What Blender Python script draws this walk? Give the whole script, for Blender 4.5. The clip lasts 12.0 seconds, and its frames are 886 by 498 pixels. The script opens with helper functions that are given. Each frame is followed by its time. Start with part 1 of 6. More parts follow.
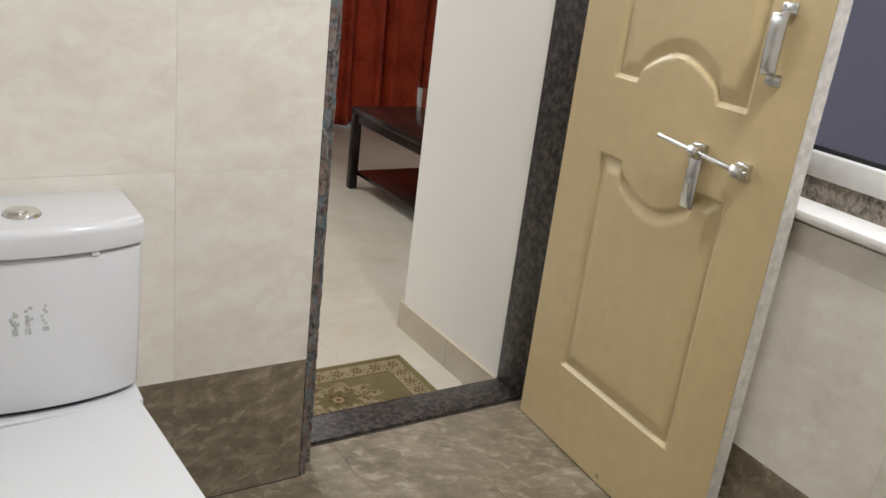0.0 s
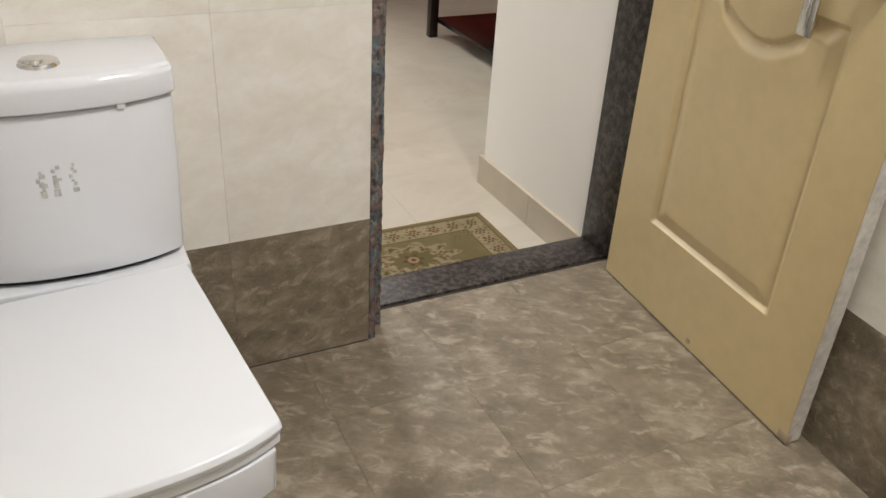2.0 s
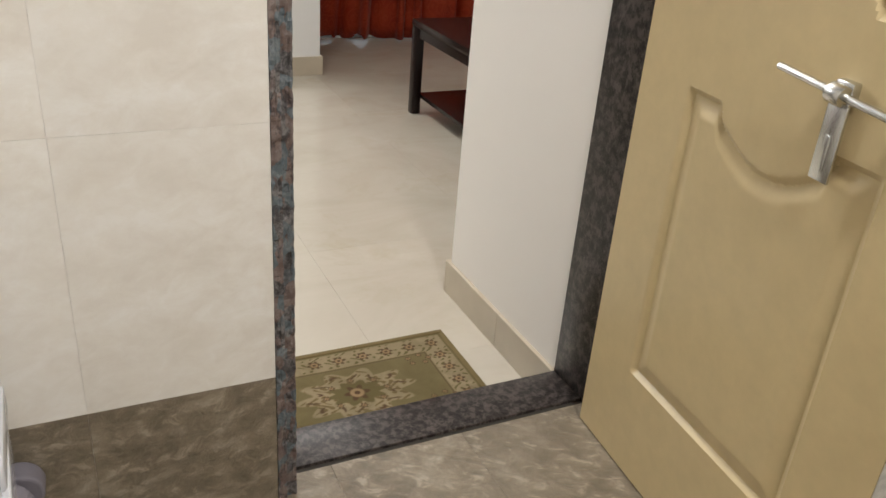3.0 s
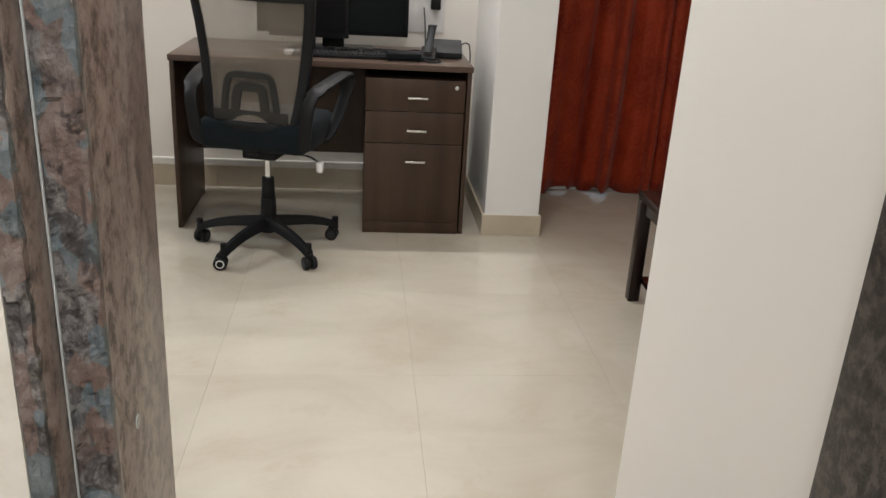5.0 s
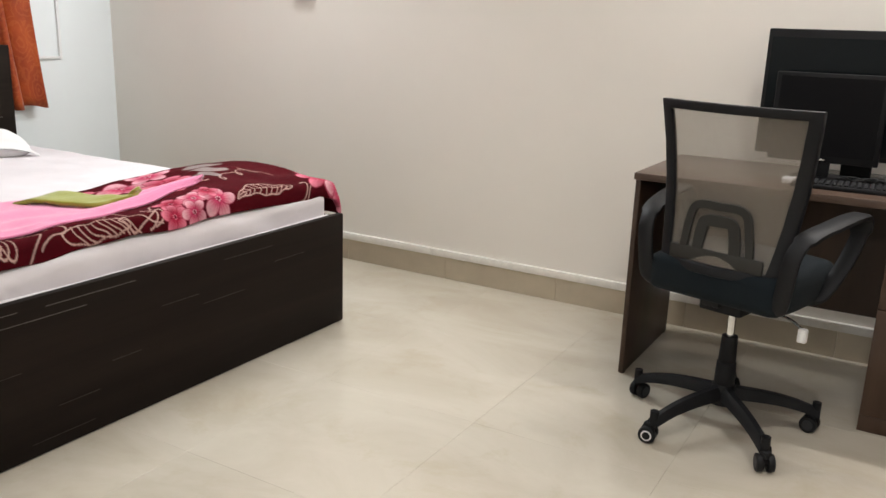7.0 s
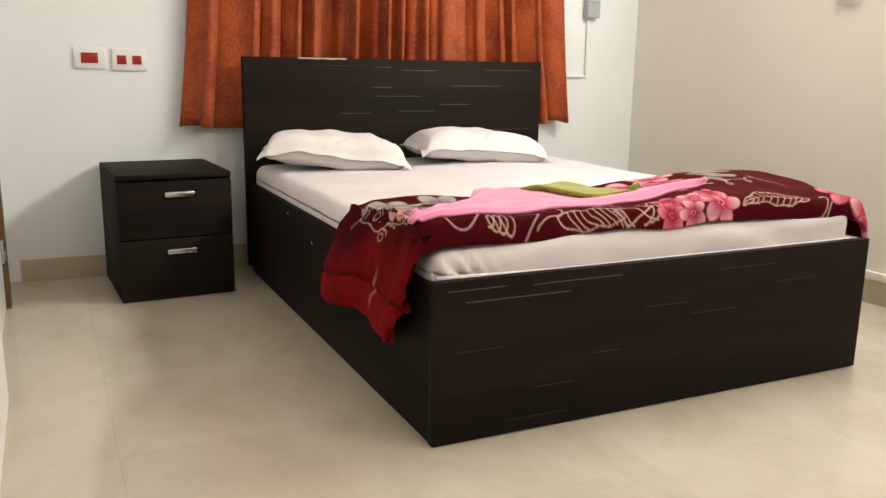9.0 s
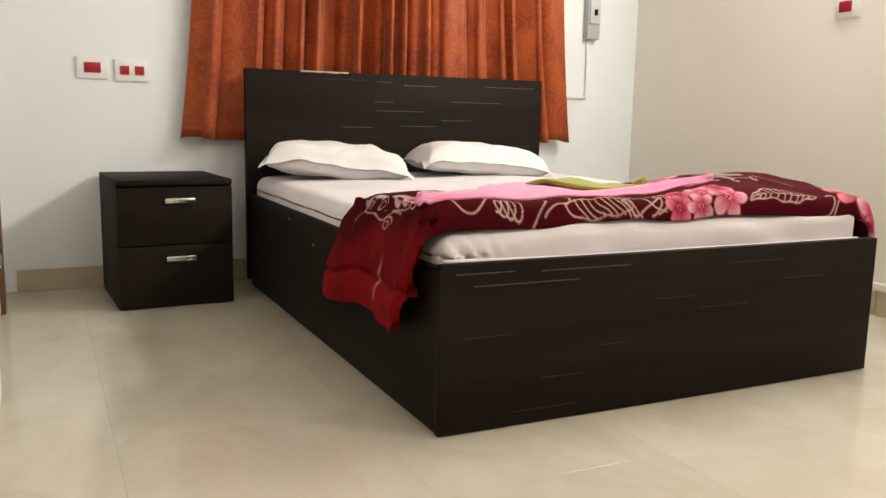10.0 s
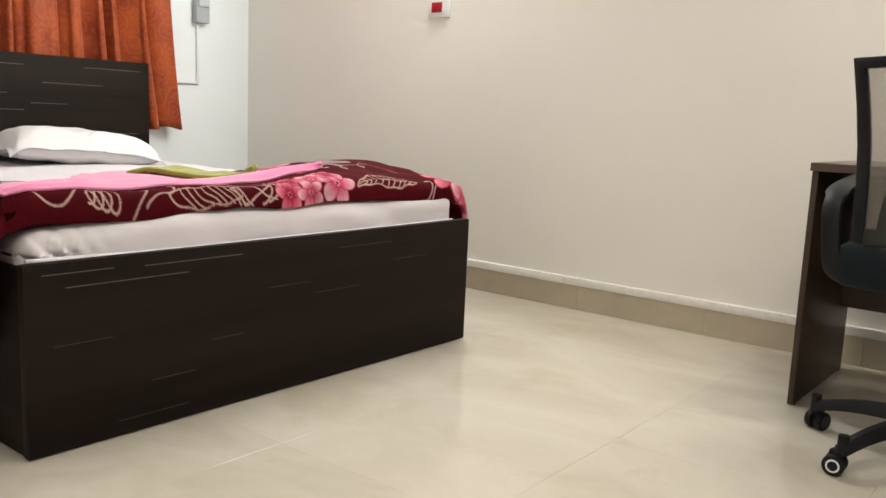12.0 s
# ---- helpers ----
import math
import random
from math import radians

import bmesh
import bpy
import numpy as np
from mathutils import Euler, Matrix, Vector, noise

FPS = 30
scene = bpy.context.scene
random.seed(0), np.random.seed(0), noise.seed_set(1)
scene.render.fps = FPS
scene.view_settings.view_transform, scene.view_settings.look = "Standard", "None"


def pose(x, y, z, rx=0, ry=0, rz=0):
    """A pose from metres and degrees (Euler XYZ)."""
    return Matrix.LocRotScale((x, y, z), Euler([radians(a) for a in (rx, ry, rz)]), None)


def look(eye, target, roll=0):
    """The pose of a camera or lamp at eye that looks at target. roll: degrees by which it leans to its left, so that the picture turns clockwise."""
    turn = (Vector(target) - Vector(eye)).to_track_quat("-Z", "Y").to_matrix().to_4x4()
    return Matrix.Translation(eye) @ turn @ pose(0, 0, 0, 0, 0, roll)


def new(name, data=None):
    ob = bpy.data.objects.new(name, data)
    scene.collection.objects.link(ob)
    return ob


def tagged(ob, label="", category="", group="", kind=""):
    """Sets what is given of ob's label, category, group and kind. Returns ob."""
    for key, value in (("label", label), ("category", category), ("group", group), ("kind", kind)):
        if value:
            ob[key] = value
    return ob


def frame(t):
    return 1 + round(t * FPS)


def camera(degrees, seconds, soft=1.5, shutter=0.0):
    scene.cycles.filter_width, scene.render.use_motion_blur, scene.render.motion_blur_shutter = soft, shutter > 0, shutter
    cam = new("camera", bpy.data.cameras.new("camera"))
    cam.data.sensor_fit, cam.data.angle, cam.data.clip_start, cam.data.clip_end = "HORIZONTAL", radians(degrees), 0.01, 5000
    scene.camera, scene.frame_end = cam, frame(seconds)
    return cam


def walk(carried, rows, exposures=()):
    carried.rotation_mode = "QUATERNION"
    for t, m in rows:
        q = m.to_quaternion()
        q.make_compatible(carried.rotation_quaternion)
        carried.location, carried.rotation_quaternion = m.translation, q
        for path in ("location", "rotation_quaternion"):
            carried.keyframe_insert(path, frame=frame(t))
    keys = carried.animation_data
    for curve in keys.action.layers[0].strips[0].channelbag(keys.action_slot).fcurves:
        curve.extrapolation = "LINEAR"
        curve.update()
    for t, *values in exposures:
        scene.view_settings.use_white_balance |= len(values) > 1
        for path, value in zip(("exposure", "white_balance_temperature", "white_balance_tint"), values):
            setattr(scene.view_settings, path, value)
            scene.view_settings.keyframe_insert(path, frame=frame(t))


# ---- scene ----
cam = camera(56.2, 12.0)
PATH = [
    (0, (-0.762, -1.593, 1.258), (0.29, -0.032, 0.582), 7.1),
    (0.5, (-0.769, -1.59, 1.223), (0.129, -0.021, 0.366), 6.9),
    (1, (-0.762, -1.588, 1.194), (0.032, -0.043, 0.203), 6.1),
    (1.5, (-0.726, -1.574, 1.185), (0.04, -0.043, 0.15), 4.5),
    (2, (-0.639, -1.492, 1.19), (0.166, 0.038, 0.184), 3.6),
    (2.5, (-0.501, -1.332, 1.194), (0.34, 0.211, 0.238), 4.0),
    (2.7, (-0.45, -1.277, 1.196), (0.391, 0.28, 0.264), 4.3),
    (4.3, (0.032, -0.897, 1.219), (0.51, 0.897, 0.475), 4.5),
    (4.5, (0.061, -0.805, 1.212), (0.473, 1.015, 0.493), 4.4),
    (5, (0.126, -0.613, 1.276), (0.333, 1.248, 0.576), 3.4),
    (5.5, (0.231, -0.381, 1.267), (0.187, 1.523, 0.655), 2.2),
    (6, (0.299, -0.197, 1.197), (-0.029, 1.709, 0.688), 1.8),
    (6.5, (0.285, 0.019, 1.2), (-0.351, 1.848, 0.698), 2.1),
    (7, (0.209, 0.115, 1.228), (-0.76, 1.789, 0.718), 2.0),
    (7.5, (0.162, 0.227, 1.19), (-1.173, 1.635, 0.704), 2.3),
    (7.7, (0.15, 0.218, 1.187), (-1.29, 1.518, 0.702), 2.3),
    (9.3, (0.071, 0.266, 0.973), (-1.716, 1.07, 0.573), 0.5),
    (9.5, (0.076, 0.255, 0.934), (-1.716, 1.058, 0.558), 0.4),
    (10, (0.06, 0.235, 0.852), (-1.718, 1.095, 0.541), 1.2),
    (10.5, (0.047, 0.23, 0.847), (-1.651, 1.245, 0.556), 2.0),
    (11, (0.029, 0.257, 0.837), (-1.547, 1.448, 0.527), 2.2),
    (11.5, (0.046, 0.283, 0.838), (-1.377, 1.653, 0.523), 2.3),
    (12, (0.055, 0.31, 0.845), (-1.184, 1.85, 0.537), 2.5),
]
walk(cam, [(t, look(e, a, r)) for t, e, a, r in PATH],
     exposures=[(0, -0.25, 6100, 10), (0.5, -0.14, 6150, 10), (1.0, 0.04, 6250, 10), (1.5, 0.03, 6250, 10), (2.1, -0.15, 6350, 11), (2.7, -0.14, 6350, 11), (4.3, -0.29, 6150, 11), (5.5, -0.1, 6300, 11), (6.5, -0.05, 6300, 11), (7.5, -0.05, 6500, 12), (9.3, 0.08, 7250, 12), (10.5, 0.08, 7150, 11), (11.3, 0.06, 6900, 11), (12, 0.04, 6600, 10)])

# ---- light and world ----
world = bpy.data.worlds.new("world")
scene.world = world
world.use_nodes = True
wn = world.node_tree.nodes
sky = wn.new("ShaderNodeTexSky")
sky.sky_type, sky.sun_disc = "NISHITA", False
sky.sun_elevation, sky.sun_rotation = radians(28), radians(150)
soft_sky = wn.new("ShaderNodeHueSaturation")
soft_sky.inputs["Saturation"].default_value = 0.35
world.node_tree.links.new(sky.outputs[0], soft_sky.inputs["Color"])
world.node_tree.links.new(soft_sky.outputs[0], wn["Background"].inputs[0])
wn["Background"].inputs[1].default_value = 0.1


def lamp(name, m, power, colour, size_x, size_y):
    d = bpy.data.lights.new(name, "AREA")
    d.shape, d.size, d.size_y, d.energy, d.color = "RECTANGLE", size_x, size_y, power, colour
    ob = new(name, d)
    ob.matrix_world = m
    return ob


BED_TUBE = (-2.35, 3.45, 2.32)
lamp("tube_light_glow", look(BED_TUBE, (-2.75, 0.9, 1.35)), 62, (0.95, 1.0, 0.99), 1.15, 0.06)
DESK_TUBE = (0.12, 3.48, 2.52)
lamp("desk_tube_glow", look(DESK_TUBE, (0.12, 0.9, 0.95)), 41, (1.0, 0.965, 0.915), 1.15, 0.06)
# weak overhead fill, added to even out the bedroom; no such lamp is known
lamp("ceiling_fill_glow", look((0.25, 1.6, 2.83), (0.25, 1.6, 0)), 18, (1.0, 0.96, 0.90), 0.35, 0.35)
lamp("bathroom_light_glow", look((0.22, -1.35, 2.5), (0.22, -1.35, 0)), 40, (1.0, 0.985, 0.955), 0.28, 0.28)


# ---- materials ----
def material(name, rough=0.5, metal=0.0, spec=0.5):
    mt = bpy.data.materials.new(name)
    mt.use_nodes = True
    b = mt.node_tree.nodes["Principled BSDF"]
    b.inputs["Roughness"].default_value = rough
    b.inputs["Metallic"].default_value = metal
    b.inputs["Specular IOR Level"].default_value = spec
    return mt, mt.node_tree.nodes, mt.node_tree.links, b


def coords(nd, lk, scale=(1, 1, 1), rot=(0, 0, 0), kind="Object"):
    tc = nd.new("ShaderNodeTexCoord")
    mp = nd.new("ShaderNodeMapping")
    mp.inputs["Scale"].default_value = scale
    mp.inputs["Rotation"].default_value = rot
    lk.new(tc.outputs[kind], mp.inputs[0])
    return mp.outputs[0]


def position(nd, lk, scale=(1, 1, 1), rot=(0, 0, 0)):
    """World-space coordinates, so that neighbouring pieces share one continuous texture."""
    g = nd.new("ShaderNodeNewGeometry")
    mp = nd.new("ShaderNodeMapping")
    mp.inputs["Scale"].default_value = scale
    mp.inputs["Rotation"].default_value = rot
    lk.new(g.outputs["Position"], mp.inputs[0])
    return mp.outputs[0]


def noise_tex(nd, lk, vec, scale, detail=4.0, rough=0.55, distort=0.0):
    n = nd.new("ShaderNodeTexNoise")
    n.inputs["Scale"].default_value = scale
    n.inputs["Detail"].default_value = detail
    n.inputs["Roughness"].default_value = rough
    n.inputs["Distortion"].default_value = distort
    lk.new(vec, n.inputs["Vector"])
    return n.outputs["Fac"]


def ramp(nd, lk, fac, stops):
    r = nd.new("ShaderNodeValToRGB")
    e = r.color_ramp.elements
    while len(e) < len(stops):
        e.new(0.5)
    for i, (p, c) in enumerate(stops):
        e[i].position = p
        e[i].color = (*c, 1) if len(c) == 3 else c
    lk.new(fac, r.inputs[0])
    return r.outputs[0]


def mix(nd, lk, fac, a, b, mode="MIX"):
    m = nd.new("ShaderNodeMix")
    m.data_type, m.blend_type = "RGBA", mode
    for v, i in ((fac, 0), (a, 6), (b, 7)):
        if hasattr(v, "default_value"):
            lk.new(v, m.inputs[i])
        else:
            m.inputs[i].default_value = v if i == 0 else (*v, 1)
    return m.outputs[2]


def calc(nd, lk, op, a, b=0.0):
    m = nd.new("ShaderNodeMath")
    m.operation = op
    for v, i in ((a, 0), (b, 1)):
        if hasattr(v, "default_value"):
            lk.new(v, m.inputs[i])
        else:
            m.inputs[i].default_value = v
    return m.outputs[0]


def bump(nd, lk, b, height, strength=0.2, dist=0.002):
    n = nd.new("ShaderNodeBump")
    n.inputs["Strength"].default_value = strength
    n.inputs["Distance"].default_value = dist
    lk.new(height, n.inputs["Height"])
    lk.new(n.outputs[0], b.inputs["Normal"])


def piece_tint(nd, lk, colour, low=0.9, high=1.06):
    oi = nd.new("ShaderNodeObjectInfo")
    v = nd.new("ShaderNodeMapRange")
    v.inputs[3].default_value, v.inputs[4].default_value = low, high
    lk.new(oi.outputs["Random"], v.inputs[0])
    hsv = nd.new("ShaderNodeHueSaturation")
    lk.new(v.outputs[0], hsv.inputs["Value"])
    lk.new(colour, hsv.inputs["Color"])
    return hsv.outputs[0]


def simple(name, colour, rough=0.5, metal=0.0, grain=0.06, scale=40, bumpy=0.05):
    """Paint, plastic or metal with faint mottling and micro relief."""
    mt, nd, lk, b = material(name, rough, metal)
    v = coords(nd, lk)
    n = noise_tex(nd, lk, v, scale)
    big = noise_tex(nd, lk, v, scale / 9, 3)
    lo = tuple(max(0, c * (1 - grain)) for c in colour)
    hi = tuple(min(1, c * (1 + grain)) for c in colour)
    c1 = ramp(nd, lk, n, [(0.3, lo), (0.7, hi)])
    lk.new(mix(nd, lk, calc(nd, lk, "MULTIPLY", big, 0.35), c1, lo), b.inputs["Base Color"])
    rr = nd.new("ShaderNodeMapRange")
    rr.inputs[3].default_value, rr.inputs[4].default_value = rough * 0.85, min(1, rough * 1.2)
    lk.new(big, rr.inputs[0])
    lk.new(rr.outputs[0], b.inputs["Roughness"])
    if bumpy:
        bump(nd, lk, b, n, bumpy)
    if max(colour) < 0.03:
        b.inputs["Specular IOR Level"].default_value = 0.3
    return mt


def wall_paint(name, colour):
    mt, nd, lk, b = material(name, 0.55)
    v = position(nd, lk)
    big = noise_tex(nd, lk, v, 1.1, 4)
    fine = noise_tex(nd, lk, v, 220, 3)
    roll = noise_tex(nd, lk, v, 14, 5)
    c = ramp(nd, lk, big, [(0.3, tuple(x * 0.955 for x in colour)), (0.7, colour)])
    c = mix(nd, lk, calc(nd, lk, "MULTIPLY", roll, 0.12), c, tuple(x * 0.9 for x in colour))
    lk.new(c, b.inputs["Base Color"])
    bump(nd, lk, b, mix(nd, lk, 0.5, fine, roll), 0.12, 0.001)
    return mt


def floor_tile_mat(name):
    """Polished cream vitrified tile with soft beige streaks."""
    mt, nd, lk, b = material(name, 0.2)
    v = position(nd, lk, (1.0, 1.7, 1.0), (0, 0, 0.12))
    cloud = noise_tex(nd, lk, v, 1.7, 6, 0.6, 0.7)
    fine = noise_tex(nd, lk, position(nd, lk), 26, 5)
    c = ramp(nd, lk, cloud, [(0.3, (0.475, 0.425, 0.34)), (0.5, (0.53, 0.483, 0.40)), (0.72, (0.575, 0.535, 0.45))])
    c = mix(nd, lk, calc(nd, lk, "MULTIPLY", fine, 0.14), c, (0.45, 0.39, 0.30))
    stain = noise_tex(nd, lk, position(nd, lk), 3.2, 8, 0.68, 0.4)
    c = mix(nd, lk, ramp(nd, lk, stain, [(0.54, (0, 0, 0)), (0.68, (0.45, 0.45, 0.45))]), c, (0.44, 0.375, 0.265))
    streak = noise_tex(nd, lk, position(nd, lk, (0.9, 5.5, 1.0), (0, 0, 0.1)), 1.6, 7, 0.62, 0.5)
    c = mix(nd, lk, ramp(nd, lk, streak, [(0.6, (0, 0, 0)), (0.78, (0.13, 0.13, 0.13))]), c, (0.43, 0.365, 0.28))
    lk.new(piece_tint(nd, lk, c, 0.965, 1.02), b.inputs["Base Color"])
    r = nd.new("ShaderNodeMapRange")
    r.inputs[3].default_value, r.inputs[4].default_value = 0.09, 0.20
    lk.new(fine, r.inputs[0])
    lk.new(r.outputs[0], b.inputs["Roughness"])
    bump(nd, lk, b, cloud, 0.02, 0.002)
    return mt


def stone_tile_mat(name, dark, mid, light, rough=0.4, relief=0.25, veins=0.3, flake=6.5):
    """Matt slate-look ceramic tile: cloudy, with slanting pale veins."""
    mt, nd, lk, b = material(name, rough)
    v = position(nd, lk, (1.0, 1.0, 1.6), (0.3, 0.5, 0.6))
    oi = nd.new("ShaderNodeObjectInfo")
    shift = nd.new("ShaderNodeVectorMath")
    shift.operation = "MULTIPLY_ADD"
    cb = nd.new("ShaderNodeCombineXYZ")
    for i in range(3):
        lk.new(oi.outputs["Random"], cb.inputs[i])
    lk.new(cb.outputs[0], shift.inputs[0])
    shift.inputs[1].default_value = (7, 11, 5)
    lk.new(v, shift.inputs[2])
    vec = shift.outputs[0]
    cloud = noise_tex(nd, lk, vec, flake, 10, 0.66, 0.3)
    broad = noise_tex(nd, lk, vec, flake * 0.35, 4, 0.55, 0.2)
    slant = nd.new("ShaderNodeMapping")
    slant.inputs["Rotation"].default_value = (0.5, 0.4, 0.7)
    slant.inputs["Scale"].default_value = (1.0, 2.0, 1.5)
    lk.new(vec, slant.inputs[0])
    flaky = noise_tex(nd, lk, slant.outputs[0], flake * 1.8, 8, 0.66, 0.5)
    grit = noise_tex(nd, lk, vec, 130, 4, 0.7)
    c = ramp(nd, lk, mix(nd, lk, 0.45, cloud, flaky), [(0.40, dark), (0.5, mid), (0.60, light)])
    c = mix(nd, lk, ramp(nd, lk, broad, [(0.38, (0.4, 0.4, 0.4)), (0.6, (0, 0, 0))]), c, mid)
    vm = ramp(nd, lk, flaky, [(0.56, (0, 0, 0)), (0.64, (veins, veins, veins))])
    c = mix(nd, lk, calc(nd, lk, "MULTIPLY", vm, calc(nd, lk, "ADD", grit, 0.2)), c, tuple(min(0.9, x * 1.3) for x in light))
    c = mix(nd, lk, calc(nd, lk, "MULTIPLY", grit, 0.25), c, dark)
    lk.new(piece_tint(nd, lk, c, 0.94, 1.05), b.inputs["Base Color"])
    bump(nd, lk, b, mix(nd, lk, 0.55, cloud, flaky), relief, 0.007)
    return mt


def granite_mat(name, base, fleck, rough, patch=0.0):
    """Dark granite: fine crystals, cloudy bands; patch adds the bluish and rusty blotches of a broken edge."""
    mt, nd, lk, b = material(name, rough)
    v = position(nd, lk, (1, 1, 0.8))
    fine = noise_tex(nd, lk, v, 260, 4, 0.7)
    mid = noise_tex(nd, lk, v, 62, 7, 0.7, 0.25)
    big = noise_tex(nd, lk, v, 24, 5, 0.6, 0.4)
    b.inputs["Specular IOR Level"].default_value = 0.22
    c = ramp(nd, lk, mid, [(0.40, tuple(x * 0.22 for x in base)), (0.5, base), (0.58, fleck)])
    c = mix(nd, lk, ramp(nd, lk, fine, [(0.55, (0, 0, 0)), (0.72, (0.55, 0.55, 0.55))]), c, tuple(x * 1.5 for x in fleck))
    c = mix(nd, lk, calc(nd, lk, "MULTIPLY", big, 0.7), c, tuple(x * 0.5 for x in base))
    if patch:
        vo = nd.new("ShaderNodeTexVoronoi")
        vo.inputs["Scale"].default_value = 62
        vo.inputs["Randomness"].default_value = 1.0
        lk.new(position(nd, lk, (1, 1, 0.62)), vo.inputs["Vector"])
        sp = nd.new("ShaderNodeSeparateColor")
        lk.new(vo.outputs["Color"], sp.inputs[0])
        cell = sp.outputs[0]
        c = mix(nd, lk, ramp(nd, lk, cell, [(0.60, (0, 0, 0)), (0.66, (patch, patch, patch))]), c, (0.27, 0.175, 0.14))
        c = mix(nd, lk, ramp(nd, lk, cell, [(0.26, (patch, patch, patch)), (0.32, (0, 0, 0))]), c, (0.17, 0.235, 0.26))
        c = mix(nd, lk, calc(nd, lk, "MULTIPLY", mid, 0.4), c, (0.06, 0.052, 0.05))
        crack = noise_tex(nd, lk, v, 48, 6, 0.65, 0.6)
        c = mix(nd, lk, ramp(nd, lk, crack, [(0.38, (0.7, 0.7, 0.7)), (0.45, (0, 0, 0))]), c, (0.04, 0.034, 0.034))
    lk.new(c, b.inputs["Base Color"])
    if rough > 0.4:
        bump(nd, lk, b, mix(nd, lk, 0.4, mid, big), 0.9, 0.006)
    return mt


def wood_mat(name, dark, light, rough, axis, relief=0.08, fine=90.0):
    """Laminate with stretched grain along one axis (0, 1, 2)."""
    mt, nd, lk, b = material(name, rough)
    s = [1.0, 1.0, 1.0]
    s[axis] = 0.045
    g1 = noise_tex(nd, lk, coords(nd, lk, s), fine, 6, 0.65, 0.2)
    g2 = noise_tex(nd, lk, coords(nd, lk, s), fine / 7, 4, 0.5, 0.6)
    c = ramp(nd, lk, g2, [(0.32, dark), (0.68, light)])
    c = mix(nd, lk, calc(nd, lk, "MULTIPLY", g1, 0.55), c, tuple(x * 0.62 for x in dark))
    lk.new(c, b.inputs["Base Color"])
    bump(nd, lk, b, g1, relief, 0.0012)
    b.inputs["Specular IOR Level"].default_value = 0.3
    return mt


def fabric(name, colour, rough=0.85, weave=700.0, sheen=0.2, fold=0.0):
    mt, nd, lk, b = material(name, rough, 0, 0.2)
    v = coords(nd, lk)
    w = noise_tex(nd, lk, v, weave, 2)
    big = noise_tex(nd, lk, v, 5, 5)
    c = ramp(nd, lk, big, [(0.3, tuple(x * 0.9 for x in colour)), (0.7, colour)])
    c = mix(nd, lk, calc(nd, lk, "MULTIPLY", w, 0.16), c, tuple(x * 0.6 for x in colour))
    lk.new(c, b.inputs["Base Color"])
    b.inputs["Sheen Weight"].default_value = sheen
    bump(nd, lk, b, mix(nd, lk, fold, w, noise_tex(nd, lk, v, 9, 4, 0.5, 1.0)), 0.25, 0.003 + 0.02 * fold)
    return mt


def curtain_mat(name, base, shade, motif, through_light=0.22):
    """Jacquard curtain: paisley-like swirls woven slightly lighter than the ground, letting some daylight through."""
    mt, nd, lk, b = material(name, 0.5, 0, 0.35)
    tc = nd.new("ShaderNodeTexCoord")
    mp = nd.new("ShaderNodeMapping")
    mp.inputs["Scale"].default_value = (9, 9, 6.5)
    lk.new(tc.outputs["UV"], mp.inputs[0])
    vo = nd.new("ShaderNodeTexVoronoi")
    vo.feature = "F1"
    vo.inputs["Scale"].default_value = 1.0
    lk.new(mp.outputs[0], vo.inputs["Vector"])
    dist = vo.outputs["Distance"]
    wob = noise_tex(nd, lk, mp.outputs[0], 1.7, 3)
    ring = calc(nd, lk, "SINE", calc(nd, lk, "ADD", calc(nd, lk, "MULTIPLY", dist, 26.0), calc(nd, lk, "MULTIPLY", wob, 14.0)))
    mask = ramp(nd, lk, ring, [(0.35, (0, 0, 0)), (0.6, (1, 1, 1))])
    cloud = noise_tex(nd, lk, mp.outputs[0], 0.6, 3)
    c = ramp(nd, lk, cloud, [(0.35, shade), (0.65, base)])
    c = mix(nd, lk, calc(nd, lk, "MULTIPLY", mask, 0.28), c, motif)
    slub = noise_tex(nd, lk, position(nd, lk, (900, 900, 60)), 1.0, 2)
    c = mix(nd, lk, calc(nd, lk, "MULTIPLY", slub, 0.18), c, tuple(x * 0.5 for x in shade))
    lk.new(c, b.inputs["Base Color"])
    b.inputs["Sheen Weight"].default_value = 0.25
    b.inputs["Transmission Weight"].default_value = 0.0
    bump(nd, lk, b, mix(nd, lk, 0.5, mask, slub), 0.15, 0.001)
    tr = nd.new("ShaderNodeBsdfTranslucent")
    lk.new(c, tr.inputs["Color"])
    ms = nd.new("ShaderNodeMixShader")
    ms.inputs[0].default_value = through_light
    lk.new(b.outputs[0], ms.inputs[1])
    lk.new(tr.outputs[0], ms.inputs[2])
    lk.new(ms.outputs[0], nd["Material Output"].inputs[0])
    return mt


M_WALL = wall_paint("white_wall_paint", (0.80, 0.785, 0.755))
M_WALL_CREAM = wall_paint("cream_wall_paint", (0.855, 0.812, 0.75))
# white paint with the tube's cool light tinted into its colour
M_WALL_WHITE = wall_paint("tube_tinted_white_wall_paint", (0.80, 0.83, 0.835))
M_CEIL = wall_paint("ceiling_paint", (0.84, 0.83, 0.81))
M_FLOOR = floor_tile_mat("cream_floor_tile")
M_GROUT = simple("cream_grout", (0.53, 0.48, 0.38), 0.8)
M_SKIRT = simple("beige_skirting_tile", (0.50, 0.43, 0.325), 0.3, 0, 0.08, 9, 0.02)
M_SKIRT_CAP = simple("white_skirting_cap", (0.80, 0.77, 0.72), 0.45)
M_BTILE = stone_tile_mat("brown_stone_tile", (0.140, 0.111, 0.074), (0.222, 0.180, 0.124), (0.345, 0.292, 0.218), 0.36, 1.1, 0.8, 10.5)
M_BGROUT = simple("dark_grout", (0.195, 0.158, 0.118), 0.85)
